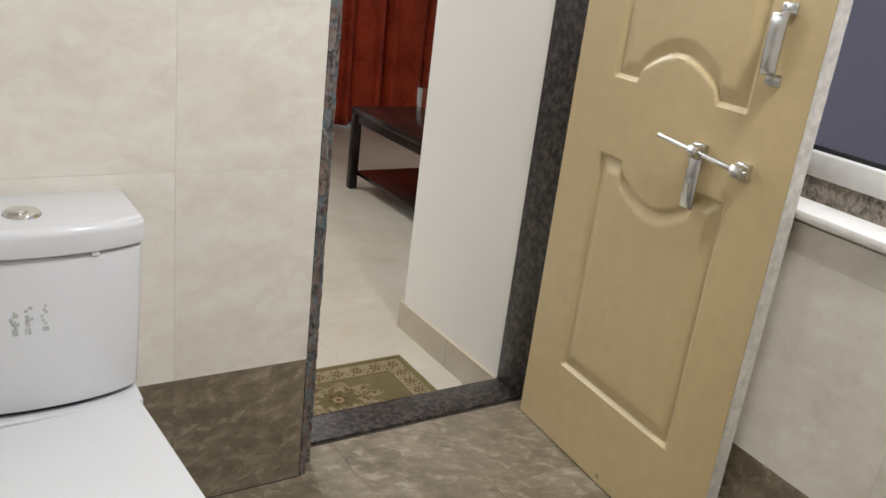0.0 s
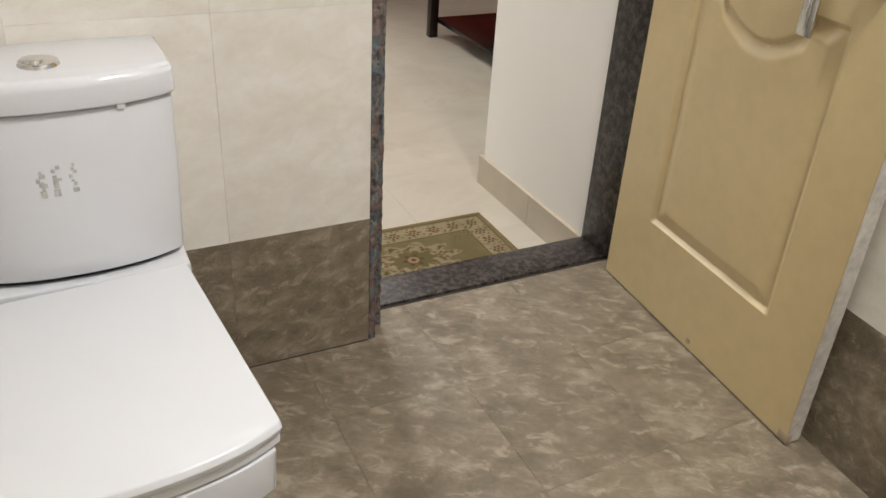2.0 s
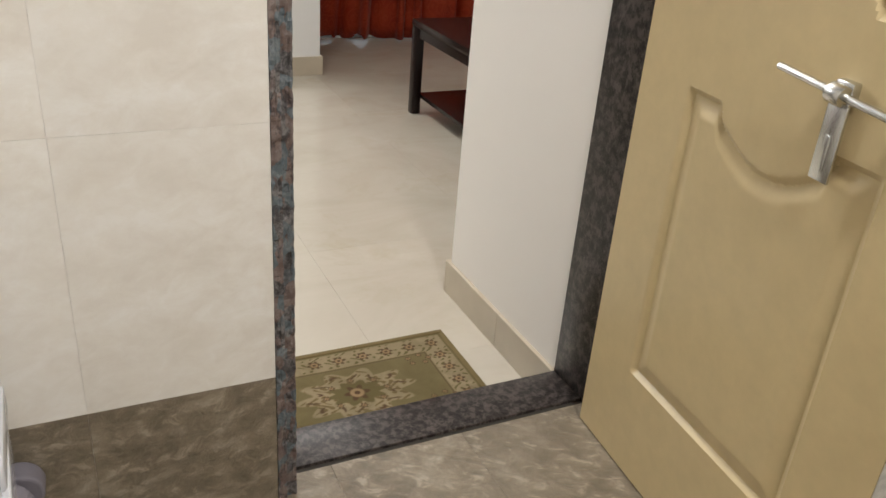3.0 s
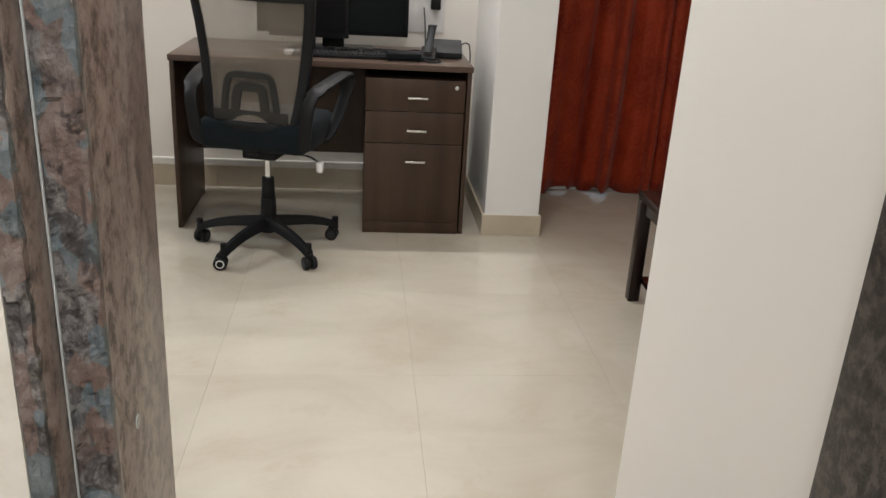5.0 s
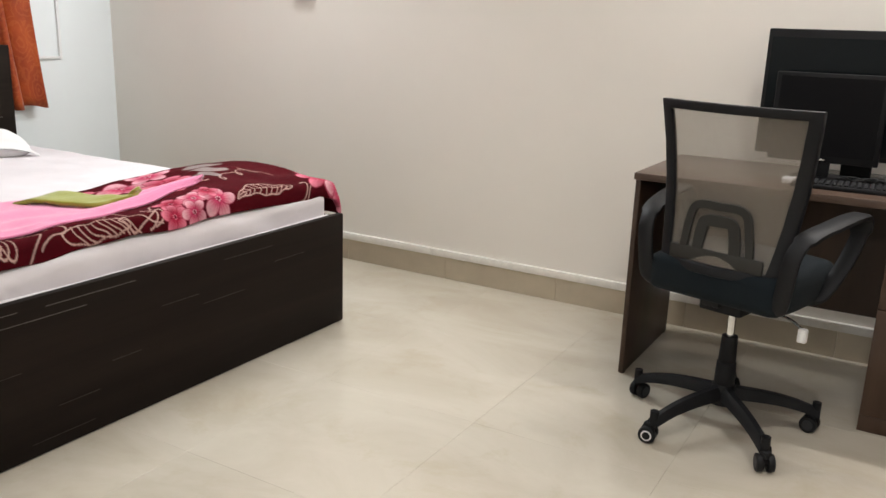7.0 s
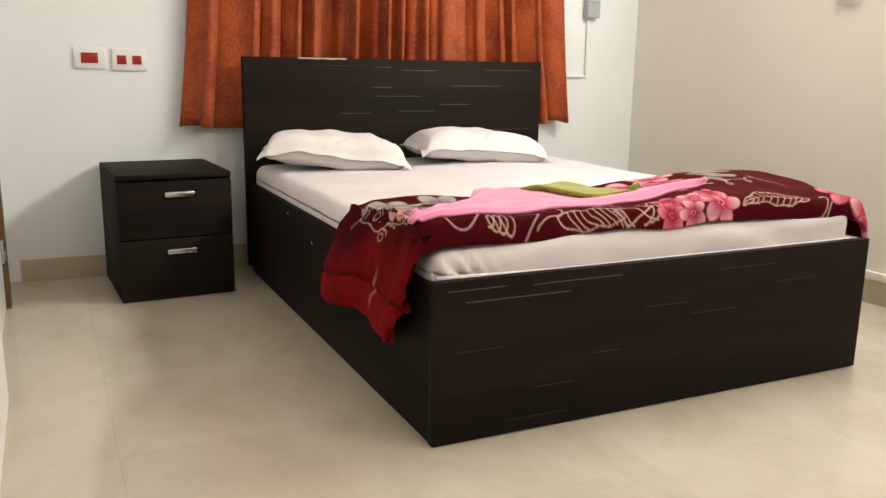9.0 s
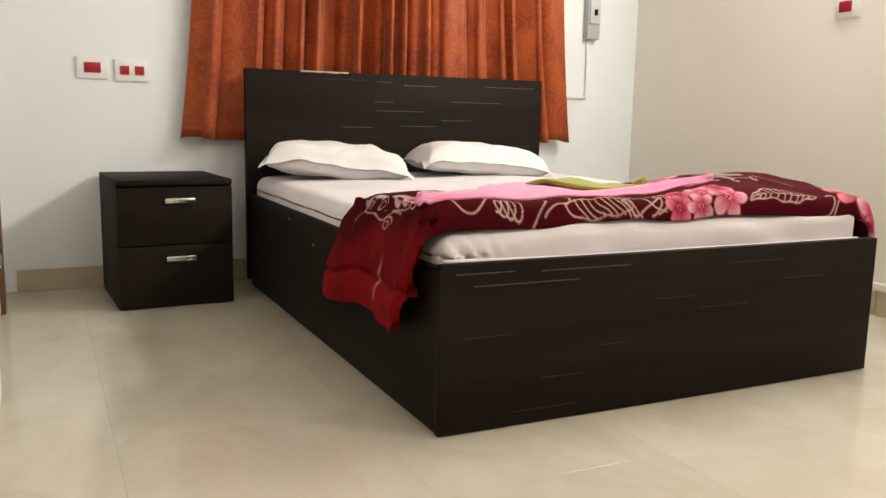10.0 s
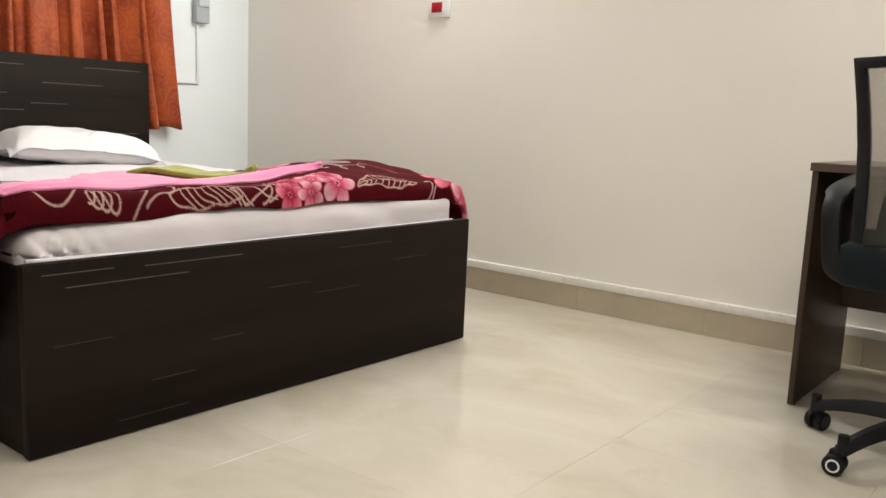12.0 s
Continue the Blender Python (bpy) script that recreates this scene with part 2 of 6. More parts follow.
M_GRIME = simple("grimy_joint", (0.045, 0.038, 0.030), 0.8)
M_CREAM = stone_tile_mat("cream_wall_tile", (0.68, 0.635, 0.56), (0.75, 0.715, 0.645), (0.81, 0.79, 0.735), 0.22, 0.02, 0.06)
M_CGROUT = simple("cream_wall_grout", (0.60, 0.56, 0.49), 0.8)
M_GRANITE = granite_mat("polished_granite", (0.050, 0.041, 0.037), (0.118, 0.097, 0.086), 0.36)
M_STONE = granite_mat("pale_broken_stone", (0.28, 0.24, 0.20), (0.42, 0.37, 0.31), 0.6)
# left jamb's stone: both colours lightened to carry torch light and reflections
M_GRANITE_ROUGH = granite_mat("cut_granite_edge", (0.155, 0.142, 0.137), (0.355, 0.335, 0.32), 0.5, 0.5)
M_GRANITE_SAWN = granite_mat("sawn_brown_granite", (0.27, 0.21, 0.186), (0.37, 0.305, 0.275), 0.28)
# pale tone for the saw-cut edge's highlight and the painted glints
M_SAW_GLINT = simple("pale_saw_cut_and_glint", (0.42, 0.44, 0.44), 0.6)
M_DOOR = simple("cream_yellow_door_paint", (0.595, 0.468, 0.255), 0.34, 0, 0.05, 30, 0.03)
M_DOOR_EDGE = simple("raw_white_door_edge", (0.55, 0.52, 0.46), 0.7, 0, 0.22, 60, 0.4)
M_STEEL = simple("brushed_steel", (0.62, 0.62, 0.60), 0.26, 1.0, 0.06, 90, 0.04)
M_CHROME = simple("chrome", (0.75, 0.75, 0.75), 0.09, 1.0, 0.03, 20, 0)
M_CERAMIC = simple("white_glazed_ceramic", (0.72, 0.73, 0.755), 0.1, 0, 0.015, 6, 0.0)
M_SEAT = simple("white_plastic_seat", (0.77, 0.785, 0.81), 0.2, 0, 0.015, 6, 0.0)
M_GAP = simple("black_rubber_gap", (0.02, 0.02, 0.02), 0.7)
M_COUPLING = simple("grey_violet_plastic", (0.19, 0.175, 0.20), 0.5)
M_MARK = simple("grey_glue_residue", (0.50, 0.51, 0.48), 0.7, 0, 0.3, 120, 0.1)
M_WENGE = wood_mat("wenge_laminate", (0.010, 0.0065, 0.0048), (0.020, 0.0135, 0.010), 0.62, 1, 0.1)
M_WENGE_Z = wood_mat("wenge_laminate_side", (0.010, 0.0065, 0.0048), (0.019, 0.013, 0.0095), 0.62, 0, 0.1)
for m_ in (M_WENGE, M_WENGE_Z):
    m_.node_tree.nodes["Principled BSDF"].inputs["Specular IOR Level"].default_value = 0.1
M_INLAY = simple("thin_silver_inlay", (0.17, 0.155, 0.14), 0.4, 0.6)
M_INLAY_DULL = simple("dulled_inlay", (0.042, 0.036, 0.031), 0.5, 0.3)
M_CHIP = simple("chipped_board_edge", (0.42, 0.33, 0.22), 0.8, 0, 0.2)
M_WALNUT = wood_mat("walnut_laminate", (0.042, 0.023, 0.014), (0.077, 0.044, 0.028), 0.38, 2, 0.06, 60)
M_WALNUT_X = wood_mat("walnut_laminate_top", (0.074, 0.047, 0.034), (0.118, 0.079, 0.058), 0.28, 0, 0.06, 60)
M_DARKWOOD = wood_mat("dark_stained_wood", (0.016, 0.009, 0.008), (0.032, 0.018, 0.015), 0.22, 2)
M_BLACK = simple("black_plastic", (0.008, 0.008, 0.009), 0.5, 0, 0.1, 200, 0.08)
M_BLACK.node_tree.nodes["Principled BSDF"].inputs["Specular IOR Level"].default_value = 0.2
M_GREY_PL = simple("dark_grey_plastic", (0.024, 0.025, 0.028), 0.45)
M_LUMBAR = simple("charcoal_plastic", (0.022, 0.021, 0.018), 0.6)
# black with a trace of teal for the room's reflection
M_SCREEN = simple("black_glossy_screen", (0.006, 0.0085, 0.010), 0.12, 0, 0.02, 5, 0)
M_SCREEN2 = simple("black_matt_screen", (0.004, 0.004, 0.005), 0.32, 0, 0.02, 5, 0)
for m_ in (M_SCREEN, M_SCREEN2):
    m_.node_tree.nodes["Principled BSDF"].inputs["Specular IOR Level"].default_value = 0.12
M_WHITE_PL = simple("white_switch_plastic", (0.78, 0.77, 0.76), 0.3, 0, 0.02)
M_RED_PL = simple("red_switch_plastic", (0.36, 0.012, 0.02), 0.25, 0, 0.04)
M_GREY_BOX = simple("grey_controller_plastic", (0.42, 0.44, 0.46), 0.4)
M_SEATFAB = fabric("black_seat_fabric", (0.005, 0.009, 0.012), 0.9, 900, 0.03)
M_SHEET = fabric("white_cotton_sheet", (0.76, 0.71, 0.725), 0.85, 900, 0.1, 0.35)
M_PILLOW = fabric("white_pillow_cotton", (0.78, 0.75, 0.745), 0.85, 900, 0.1, 0.25)
M_PINK = fabric("pink_towelling", (0.80, 0.24, 0.42), 0.95, 500, 0.5, 0.2)
M_GREEN = fabric("olive_green_towelling", (0.30, 0.31, 0.05), 0.95, 450, 0.4, 0.2)
M_CURTAIN = curtain_mat("orange_jacquard_curtain", (0.50, 0.088, 0.0115), (0.31, 0.038, 0.006), (0.60, 0.165, 0.034))
M_CURTAIN_RED = curtain_mat("rust_red_jacquard_curtain", (0.56, 0.066, 0.016), (0.38, 0.032, 0.008), (0.64, 0.11, 0.035), 0.45)
M_MAT_EDGE = simple("brown_mat_binding", (0.15, 0.108, 0.04), 0.95)
M_WHITE_FR = simple("white_window_frame", (0.76, 0.75, 0.73), 0.35)
M_SILL = simple("white_painted_sill", (0.80, 0.78, 0.75), 0.5)
M_BROWN_WOOD = wood_mat("brown_door_wood", (0.10, 0.045, 0.02), (0.19, 0.095, 0.045), 0.4, 2)
M_CABLE = simple("black_cable", (0.012, 0.012, 0.012), 0.5)
M_TUBE = simple("lamp_housing_white", (0.8, 0.8, 0.8), 0.4)


def glass_mat(name, colour, rough):
    mt, nd, lk, b = material(name, rough)
    b.inputs["Base Color"].default_value = (*colour, 1)
    b.inputs["Transmission Weight"].default_value = 1.0
    b.inputs["IOR"].default_value = 1.45
    n = noise_tex(nd, lk, coords(nd, lk), 60, 3)
    bump(nd, lk, b, n, 0.03 + rough * 0.2, 0.001)
    return mt


M_GLASS = glass_mat("clear_glass", (0.95, 0.97, 0.97), 0.02)
M_FROST = glass_mat("frosted_violet_glass", (0.42, 0.40, 0.52), 0.55)


def glow_mat(name, colour, strength):
    mt, nd, lk, b = material(name, 0.5)
    b.inputs["Base Color"].default_value = (*colour, 1)
    b.inputs["Emission Color"].default_value = (*colour, 1)
    b.inputs["Emission Strength"].default_value = strength
    return mt


M_GLOW = glow_mat("lamp_diffuser", (1.0, 0.96, 0.9), 6.0)


def mesh_net_mat():
    """Fine taupe net of the chair's back: half of the light passes straight through."""
    mt, nd, lk, b = material("taupe_chair_net", 0.8, 0, 0.2)
    b.inputs["Base Color"].default_value = (0.23, 0.20, 0.165, 1)
    v = coords(nd, lk, (420, 420, 420))
    ch = nd.new("ShaderNodeTexChecker")
    ch.inputs["Scale"].default_value = 1.0
    lk.new(v, ch.inputs["Vector"])
    tr = nd.new("ShaderNodeBsdfTransparent")
    ms = nd.new("ShaderNodeMixShader")
    fac = calc(nd, lk, "MULTIPLY_ADD", ch.outputs["Fac"], 0.3)
    fac.node.inputs[2].default_value = 0.42
    lk.new(fac, ms.inputs[0])
    lk.new(tr.outputs[0], ms.inputs[1])
    lk.new(b.outputs[0], ms.inputs[2])
    lk.new(ms.outputs[0], nd["Material Output"].inputs[0])
    return mt


M_NET = mesh_net_mat()


def dyed_mat(name, rough, pile_scale, dark, sheen, depth):
    """Pile fabric whose woven pattern is carried by the mesh as its dye."""
    mt, nd, lk, b = material(name, rough, 0, 0.04)
    at = nd.new("ShaderNodeAttribute")
    at.attribute_name = "dye"
    v = coords(nd, lk)
    pile = noise_tex(nd, lk, v, pile_scale, 3)
    nap = noise_tex(nd, lk, v, 11, 5, 0.6, 0.8)
    c = mix(nd, lk, calc(nd, lk, "MULTIPLY", pile, 0.3), at.outputs["Color"], dark)
    c = mix(nd, lk, ramp(nd, lk, nap, [(0.35, (0.35, 0.35, 0.35)), (0.6, (0, 0, 0))]), c, dark)
    lk.new(c, b.inputs["Base Color"])
    b.inputs["Sheen Weight"].default_value = sheen
    b.inputs["Sheen Roughness"].default_value = 0.4
    bump(nd, lk, b, mix(nd, lk, 0.35, pile, nap), 0.4, depth)
    return mt


M_RUG = dyed_mat("olive_woven_mat", 0.95, 420, (0.085, 0.066, 0.028), 0.0, 0.003)
M_BLANKET = dyed_mat("maroon_floral_plush", 0.8, 300, (0.036, 0.0015, 0.003), 0.0, 0.004)


class Dye:
    """A sheet of colours over a cloth, u across and w along in metres, on which a pattern is drawn."""
    def __init__(self, width, length, nu, nv, ground):
        self.u, self.w = np.meshgrid(np.linspace(0, width, nu + 1), np.linspace(0, length, nv + 1), indexing="ij")
        self.c = np.ones(self.u.shape + (3,)) * np.array(ground)

    def lay(self, mask, colour):
        m = np.clip(mask, 0, 1)[..., None]
        self.c = self.c * (1 - m) + np.array(colour) * m

    def stroke(self, us, ws, thick, colour):
        """A soft pen line through the points, a little unsteady."""
        us = us + 0.006 * np.sin(31 * ws + 17 * us) + 0.003 * np.sin(83 * ws)
        ws = ws + 0.007 * np.sin(27 * us + 1.3) * np.cos(19 * ws)
        near = (self.u > us.min() - 0.03) & (self.u < us.max() + 0.03) & (self.w > ws.min() - 0.03) & (self.w < ws.max() + 0.03)
        if not near.any():
            return
        d = np.sqrt((self.u[near][:, None] - us[None]) ** 2 + (self.w[near][:, None] - ws[None]) ** 2).min(axis=1)
        m = np.clip((thick - d) / (0.5 * thick) + 0.5, 0, 1)[:, None]
        self.c[near] = self.c[near] * (1 - m) + np.array(colour) * m

    def blob(self, cu, cw, ru, rw, turn, soft=0.12):
        """Mask of a turned ellipse, and how far out each place lies in it."""
        du, dw = self.u - cu, self.w - cw
        x, y = (du * math.cos(turn) + dw * math.sin(turn)) / ru, (dw * math.cos(turn) - du * math.sin(turn)) / rw
        r = np.sqrt(x * x + y * y)
        return np.clip((1 - r) / soft, 0, 1), r, np.arctan2(y, x)

    def flower(self, cu, cw, size, pale, deep, petals=5, turn=0.0):
        for k in range(petals):
            a = turn + 2 * math.pi * k / petals
            m, r, q = self.blob(cu + 0.55 * size * math.cos(a), cw + 0.55 * size * math.sin(a), 0.52 * size, 0.40 * size, a)
            self.lay(m, tuple(x * 0.62 for x in deep))
            m, r, q = self.blob(cu + 0.56 * size * math.cos(a), cw + 0.56 * size * math.sin(a), 0.47 * size, 0.35 * size, a)
            self.lay(m, deep)
            du, dw = self.u - cu, self.w - cw
            ray = 0.5 + 0.5 * np.sin(22 * np.arctan2(dw, du) + 3 * k)
            out = np.clip(np.sqrt(du * du + dw * dw) / size, 0, 1)
            self.lay(m * np.clip(1.5 * out - 0.25 - 0.45 * ray * (1 - out), 0, 1), pale)
        m, r, q = self.blob(cu, cw, 0.17 * size, 0.17 * size, 0)
        self.lay(m, tuple(x * 0.4 for x in deep))
        for k in range(6):
            m, r, q = self.blob(cu + 0.13 * size * math.cos(k), cw + 0.13 * size * math.sin(k * 1.05), 0.045 * size, 0.045 * size, 0)
            self.lay(m, pale)

    def give(self, me):
        """Write the colours into a mesh whose corners run in the sheet's order."""
        at = me.color_attributes.new("dye", "FLOAT_COLOR", "POINT")
        rgba = np.ones((self.c.shape[0] * self.c.shape[1], 4), dtype=np.float32)
        rgba[:, :3] = self.c.reshape(-1, 3)
        at.data.foreach_set("color", rgba.ravel())


def blanket_dye(nu, nv, length):
    """Maroon plush with cream pen scrolls, grey leaves, pink flowers and a plain end reddened as lit plush."""
    d = Dye(0.70, length, nu, nv, (0.072, 0.0028, 0.006))
    d.lay(0.6 * (0.5 + 0.5 * np.sin(9 * d.w + 4 * np.sin(7 * d.u))), (0.052, 0.002, 0.005))
    cream, t = (0.60, 0.40, 0.345), np.linspace(0, 1, 140)
    line = lambda us, ws, k=0.0025: d.stroke(us, ws, k, cream)
    tau = 2 * math.pi
    PINK, ROSE = ((0.84, 0.45, 0.50), (0.58, 0.05, 0.13)), ((0.76, 0.22, 0.30), (0.42, 0.018, 0.055))
    GREY, BLUSH = ((0.50, 0.45, 0.42), (0.27, 0.22, 0.21)), ((0.70, 0.42, 0.42), (0.33, 0.08, 0.09))
    # front edge: stem, coil, laddered leaf, crossing strands
    line(0.585 + 0.085 * np.sin(math.pi * t) ** 1.3, 0.44 + 0.17 * t)
    line(0.655 + (0.020 + 0.014 * t) * np.cos(tau * 3.5 * t), 0.60 + 0.075 * t + 0.014 * np.sin(tau * 3.5 * t))
    line(0.662 + 0.034 * np.sin(tau * t), 0.95 + 0.115 * np.cos(tau * t) + 0.6 * (0.034 * np.sin(tau * t)))
    for k in range(9):
        line(0.63 + 0.064 * t, 0.865 + 0.024 * k + 0.050 * t - 0.012 * np.sin(math.pi * t), 0.0021)
    for sg in (-1, 1):
        line(0.657 + sg * 0.030 * np.sin(math.pi * 1.5 * t), 1.03 + 0.17 * t)
        line(0.657 + sg * 0.034 * np.cos(math.pi * t), 1.16 + 0.035 * np.sin(math.pi * t) + 0.012 * sg)
    # the long laddered leaf with its curled tip, and loops beyond it
    rise = 0.036 * np.sin(math.pi * t) ** 0.6
    mid = 0.655 - 0.030 * t - 0.016 * np.sin(tau * 0.8 * t)
    line(mid - rise, 1.545 + 0.31 * t)
    line(mid + rise * 0.9, 1.545 + 0.31 * t)
    line(mid, 1.545 + 0.31 * t, 0.0021)
    for k in range(9):
        q = 0.1 + 0.09 * k
        h = 0.036 * math.sin(math.pi * q) ** 0.6
        line(0.655 - 0.030 * q - 0.016 * math.sin(tau * 0.8 * q) - h + 1.9 * h * t, 1.545 + 0.31 * q + 0.022 * np.sin(math.pi * t), 0.0021)
    line(0.46 + 0.030 * np.sin(tau * 2 * t), 1.58 + 0.20 * t + 0.028 * np.cos(tau * 2 * t))
    line(0.40 + 0.10 * t + 0.025 * np.sin(tau * t), 1.76 + 0.12 * t)
    for k in range(5):
        line(0.36 + 0.028 * k + 0 * t, 1.50 + 0.05 * t + 0.01 * np.sin(math.pi * t), 0.0021)
    for cw, tw in ((0.72, 0.3), (0.80, 0.9), (1.90, 0.4), (1.97, 1.2)):
        line(0.60 + 0.09 * t + 0.012 * np.sin(tau * (t + tw)), cw + 0.05 * np.sin(math.pi * t + tw))
    for cw in (0.70, 0.98, 1.14):
        line(0.585 + 0.022 * np.sin(tau * 1.2 * t), cw + 0.10 * t)
    # scrolls where the cloth turns down over the side
    for cu, cw, r0 in ((0.17, 0.345, 0.050), (0.40, 0.315, 0.036), (0.30, 0.375, 0.040), (0.52, 0.40, 0.045)):
        line(cu + r0 * (1 - 0.7 * t) * np.cos(tau * 1.4 * t), cw + 0.8 * r0 * (1 - 0.7 * t) * np.sin(tau * 1.4 * t))
    line(0.10 + 0.42 * t, 0.40 - 0.075 * np.sin(math.pi * t) + 0.012 * np.sin(tau * 3 * t))
    # scattered scrolls towards the headboard
    for cw in (0.80, 1.06, 1.86, 2.02):
        line(0.10 + 0.16 * t + 0.02 * np.sin(tau * 2 * t), cw + 0.05 * np.sin(tau * t))
    # blooms
    d.flower(0.16, 0.47, 0.105, *GREY, 6, 0.3)
    d.flower(0.33, 0.52, 0.10, *GREY, 6, 0.9)
    d.flower(0.43, 0.45, 0.085, *BLUSH, 6, 0.2)
    d.flower(0.28, 0.62, 0.085, *GREY, 5, 0.5)
    d.flower(0.13, 0.66, 0.09, *GREY, 5, 1.1)
    d.flower(0.45, 0.60, 0.06, *BLUSH, 5, 0.6)
    for cu, cw, z, kind, a in ((0.05, 0.85, 0.07, PINK, 0), (0.10, 1.20, 0.10, ROSE, 0.4), (0.20, 1.34, 0.13, PINK, 0.2), (0.30, 1.47, 0.10, ROSE, 0.8), (0.13, 1.52, 0.09, PINK, 0.1), (0.43, 1.37, 0.08, ROSE, 0.5),
                               (0.60, 1.265, 0.062, ROSE, 0.3), (0.665, 1.25, 0.055, ROSE, 0.7), (0.61, 1.36, 0.060, PINK, 0.1), (0.668, 1.335, 0.055, PINK, 0.9), (0.645, 1.455, 0.078, PINK, 0.3), (0.58, 1.44, 0.05, ROSE, 0.2),
                               (0.60, 2.05, 0.10, ROSE, 0.3), (0.67, 2.13, 0.09, PINK, 0.8), (0.50, 2.10, 0.08, ROSE, 0.6)):
        d.flower(cu, cw, z, *kind, 5, a)
    for cu, cw, ru, rw, a in ((0.34, 1.66, 0.085, 0.035, 0.6), (0.25, 1.70, 0.09, 0.035, 1.2), (0.40, 1.61, 0.06, 0.03, 0.2), (0.40, 1.55, 0.05, 0.028, 2.2)):
        m, r, q = d.blob(cu, cw, ru, rw, a)
        d.lay(m * (0.75 + 0.25 * np.sin(60 * r)), (0.40, 0.35, 0.33))
    # plain end, its brighter red painting the light on the plush, with a stitched hem
    fade = np.clip((0.345 - d.w - 0.05 * np.sin(5 * d.u + 1) - 0.03 * np.sin(13 * d.u)) / 0.10, 0, 1)
    keep = d.c.sum(axis=2) > 0.35
    d.lay(fade * np.where(keep, 0.15, 0.85), (0.20, 0.006, 0.008))
    d.lay(np.clip((0.125 - d.w) / 0.006, 0, 1), (0.25, 0.008, 0.011))
    d.lay(0.7 * np.clip((0.009 - np.abs(d.w - 0.128)) / 0.006, 0, 1), (0.14, 0.004, 0.006))
    streak = np.clip(1 - np.abs(d.u - 0.40 - 0.35 * (d.w - 0.13)) / 0.016, 0, 1) * np.clip((0.21 - d.w) / 0.05, 0, 1) * np.clip((d.w - 0.04) / 0.04, 0, 1)
    d.lay(0.8 * streak, (0.66, 0.26, 0.26))
    return d


def rug_dye(nu, nv, width, length):
    """Olive field with a lobed medallion, cream border with brown rosettes."""
    d = Dye(width, length, nu, nv, (0.165, 0.134, 0.066))
    edge = np.minimum(np.minimum(d.u, width - d.u), np.minimum(d.w, length - d.w))
    band = lambda lo, hi: np.clip((edge - lo) / 0.003, 0, 1) * np.clip((hi - edge) / 0.003, 0, 1)
    cream, brown, olive = (0.295, 0.235, 0.145), (0.085, 0.048, 0.030), (0.125, 0.104, 0.046)
    speck = 0.5 + 0.5 * np.sin(190 * d.u + 3 * np.sin(120 * d.w)) * np.sin(170 * d.w + 2 * np.sin(90 * d.u))
    d.lay(band(0.010, 0.075), cream)
    d.lay(band(0.012, 0.072) * np.clip((speck - 0.72) / 0.1, 0, 1), olive)
    d.lay(band(0.075, 0.080), brown)
    d.lay(np.clip(0.008 - edge, 0, 1) * 200, (0.13, 0.095, 0.035))

    def rosette(cu, cw, r):
        m, rr, q = d.blob(cu, cw, r, r, 0, 0.2)
        lobed = np.clip((1 - rr / (0.78 + 0.22 * np.cos(6 * q))) / 0.2, 0, 1)
        d.lay(lobed, brown)
        d.lay(d.blob(cu, cw, 0.52 * r, 0.52 * r, 0, 0.2)[0], (0.30, 0.20, 0.11))
        d.lay(d.blob(cu, cw, 0.24 * r, 0.24 * r, 0, 0.3)[0], brown)
    for k in range(9):
        x = 0.043 + (width - 0.086) * k / 8
        rosette(x, 0.043, 0.020)
        rosette(x, length - 0.043, 0.020)
    for k in range(1, 5):
        y = 0.043 + (length - 0.086) * k / 5
        rosette(0.043, y, 0.020)
        rosette(width - 0.043, y, 0.020)
    cu, cw = width * 0.5, length * 0.5
    du, dw = (d.u - cu) / 0.155, (d.w - cw) / 0.098
    r, q = np.sqrt(du * du + dw * dw), np.arctan2(dw, du)
    lobe = r / (0.86 + 0.14 * np.cos(10 * q))
    d.lay(np.clip((1.0 - lobe) / 0.06, 0, 1), cream)
    d.lay(np.clip((1.0 - lobe) / 0.06, 0, 1) * np.clip((speck - 0.55) / 0.15, 0, 1), (0.16, 0.115, 0.055))
    d.lay(np.clip((0.07 - np.abs(lobe - 0.78)) / 0.05, 0, 1) * np.clip(np.sin(14 * q) * 2, 0, 1), brown)
    d.lay(np.clip((0.52 - lobe) / 0.06, 0, 1), olive)
    rosette(cu, cw, 0.036)
    for k in range(8):
        rosette(cu + 0.075 * math.cos(k * math.pi / 4), cw + 0.05 * math.sin(k * math.pi / 4), 0.011)
    for sx in (0.105, width - 0.105):
        for sy in (0.10, length - 0.10):
            for k in range(5):
                rosette(sx + 0.028 * math.cos(1.3 * k), sy + 0.018 * math.sin(1.3 * k), 0.010)
    return d


# ---- mesh helpers ----
def box_bm(x0, x1, y0, y1, z0, z1, bevel=0.0, seg=2, bm=None):
    """A box, its edges rounded where bevel is given; added to bm if there is one."""
    own = bmesh.new()
    bmesh.ops.create_cube(own, size=1)
    for v in own.verts:
        v.co = Vector(((x0 + x1) / 2 + v.co.x * (x1 - x0), (y0 + y1) / 2 + v.co.y * (y1 - y0), (z0 + z1) / 2 + v.co.z * (z1 - z0)))
    if bevel:
        bmesh.ops.bevel(own, geom=own.edges[:], offset=bevel, segments=seg, profile=0.5, affect="EDGES")
    return own if bm is None else merge(bm, own)


def merge(bm, other):
    tmp = bpy.data.meshes.new("tmp")
    other.to_mesh(tmp)
    other.free()
    bm.from_mesh(tmp)
    bpy.data.meshes.remove(tmp)
    return bm


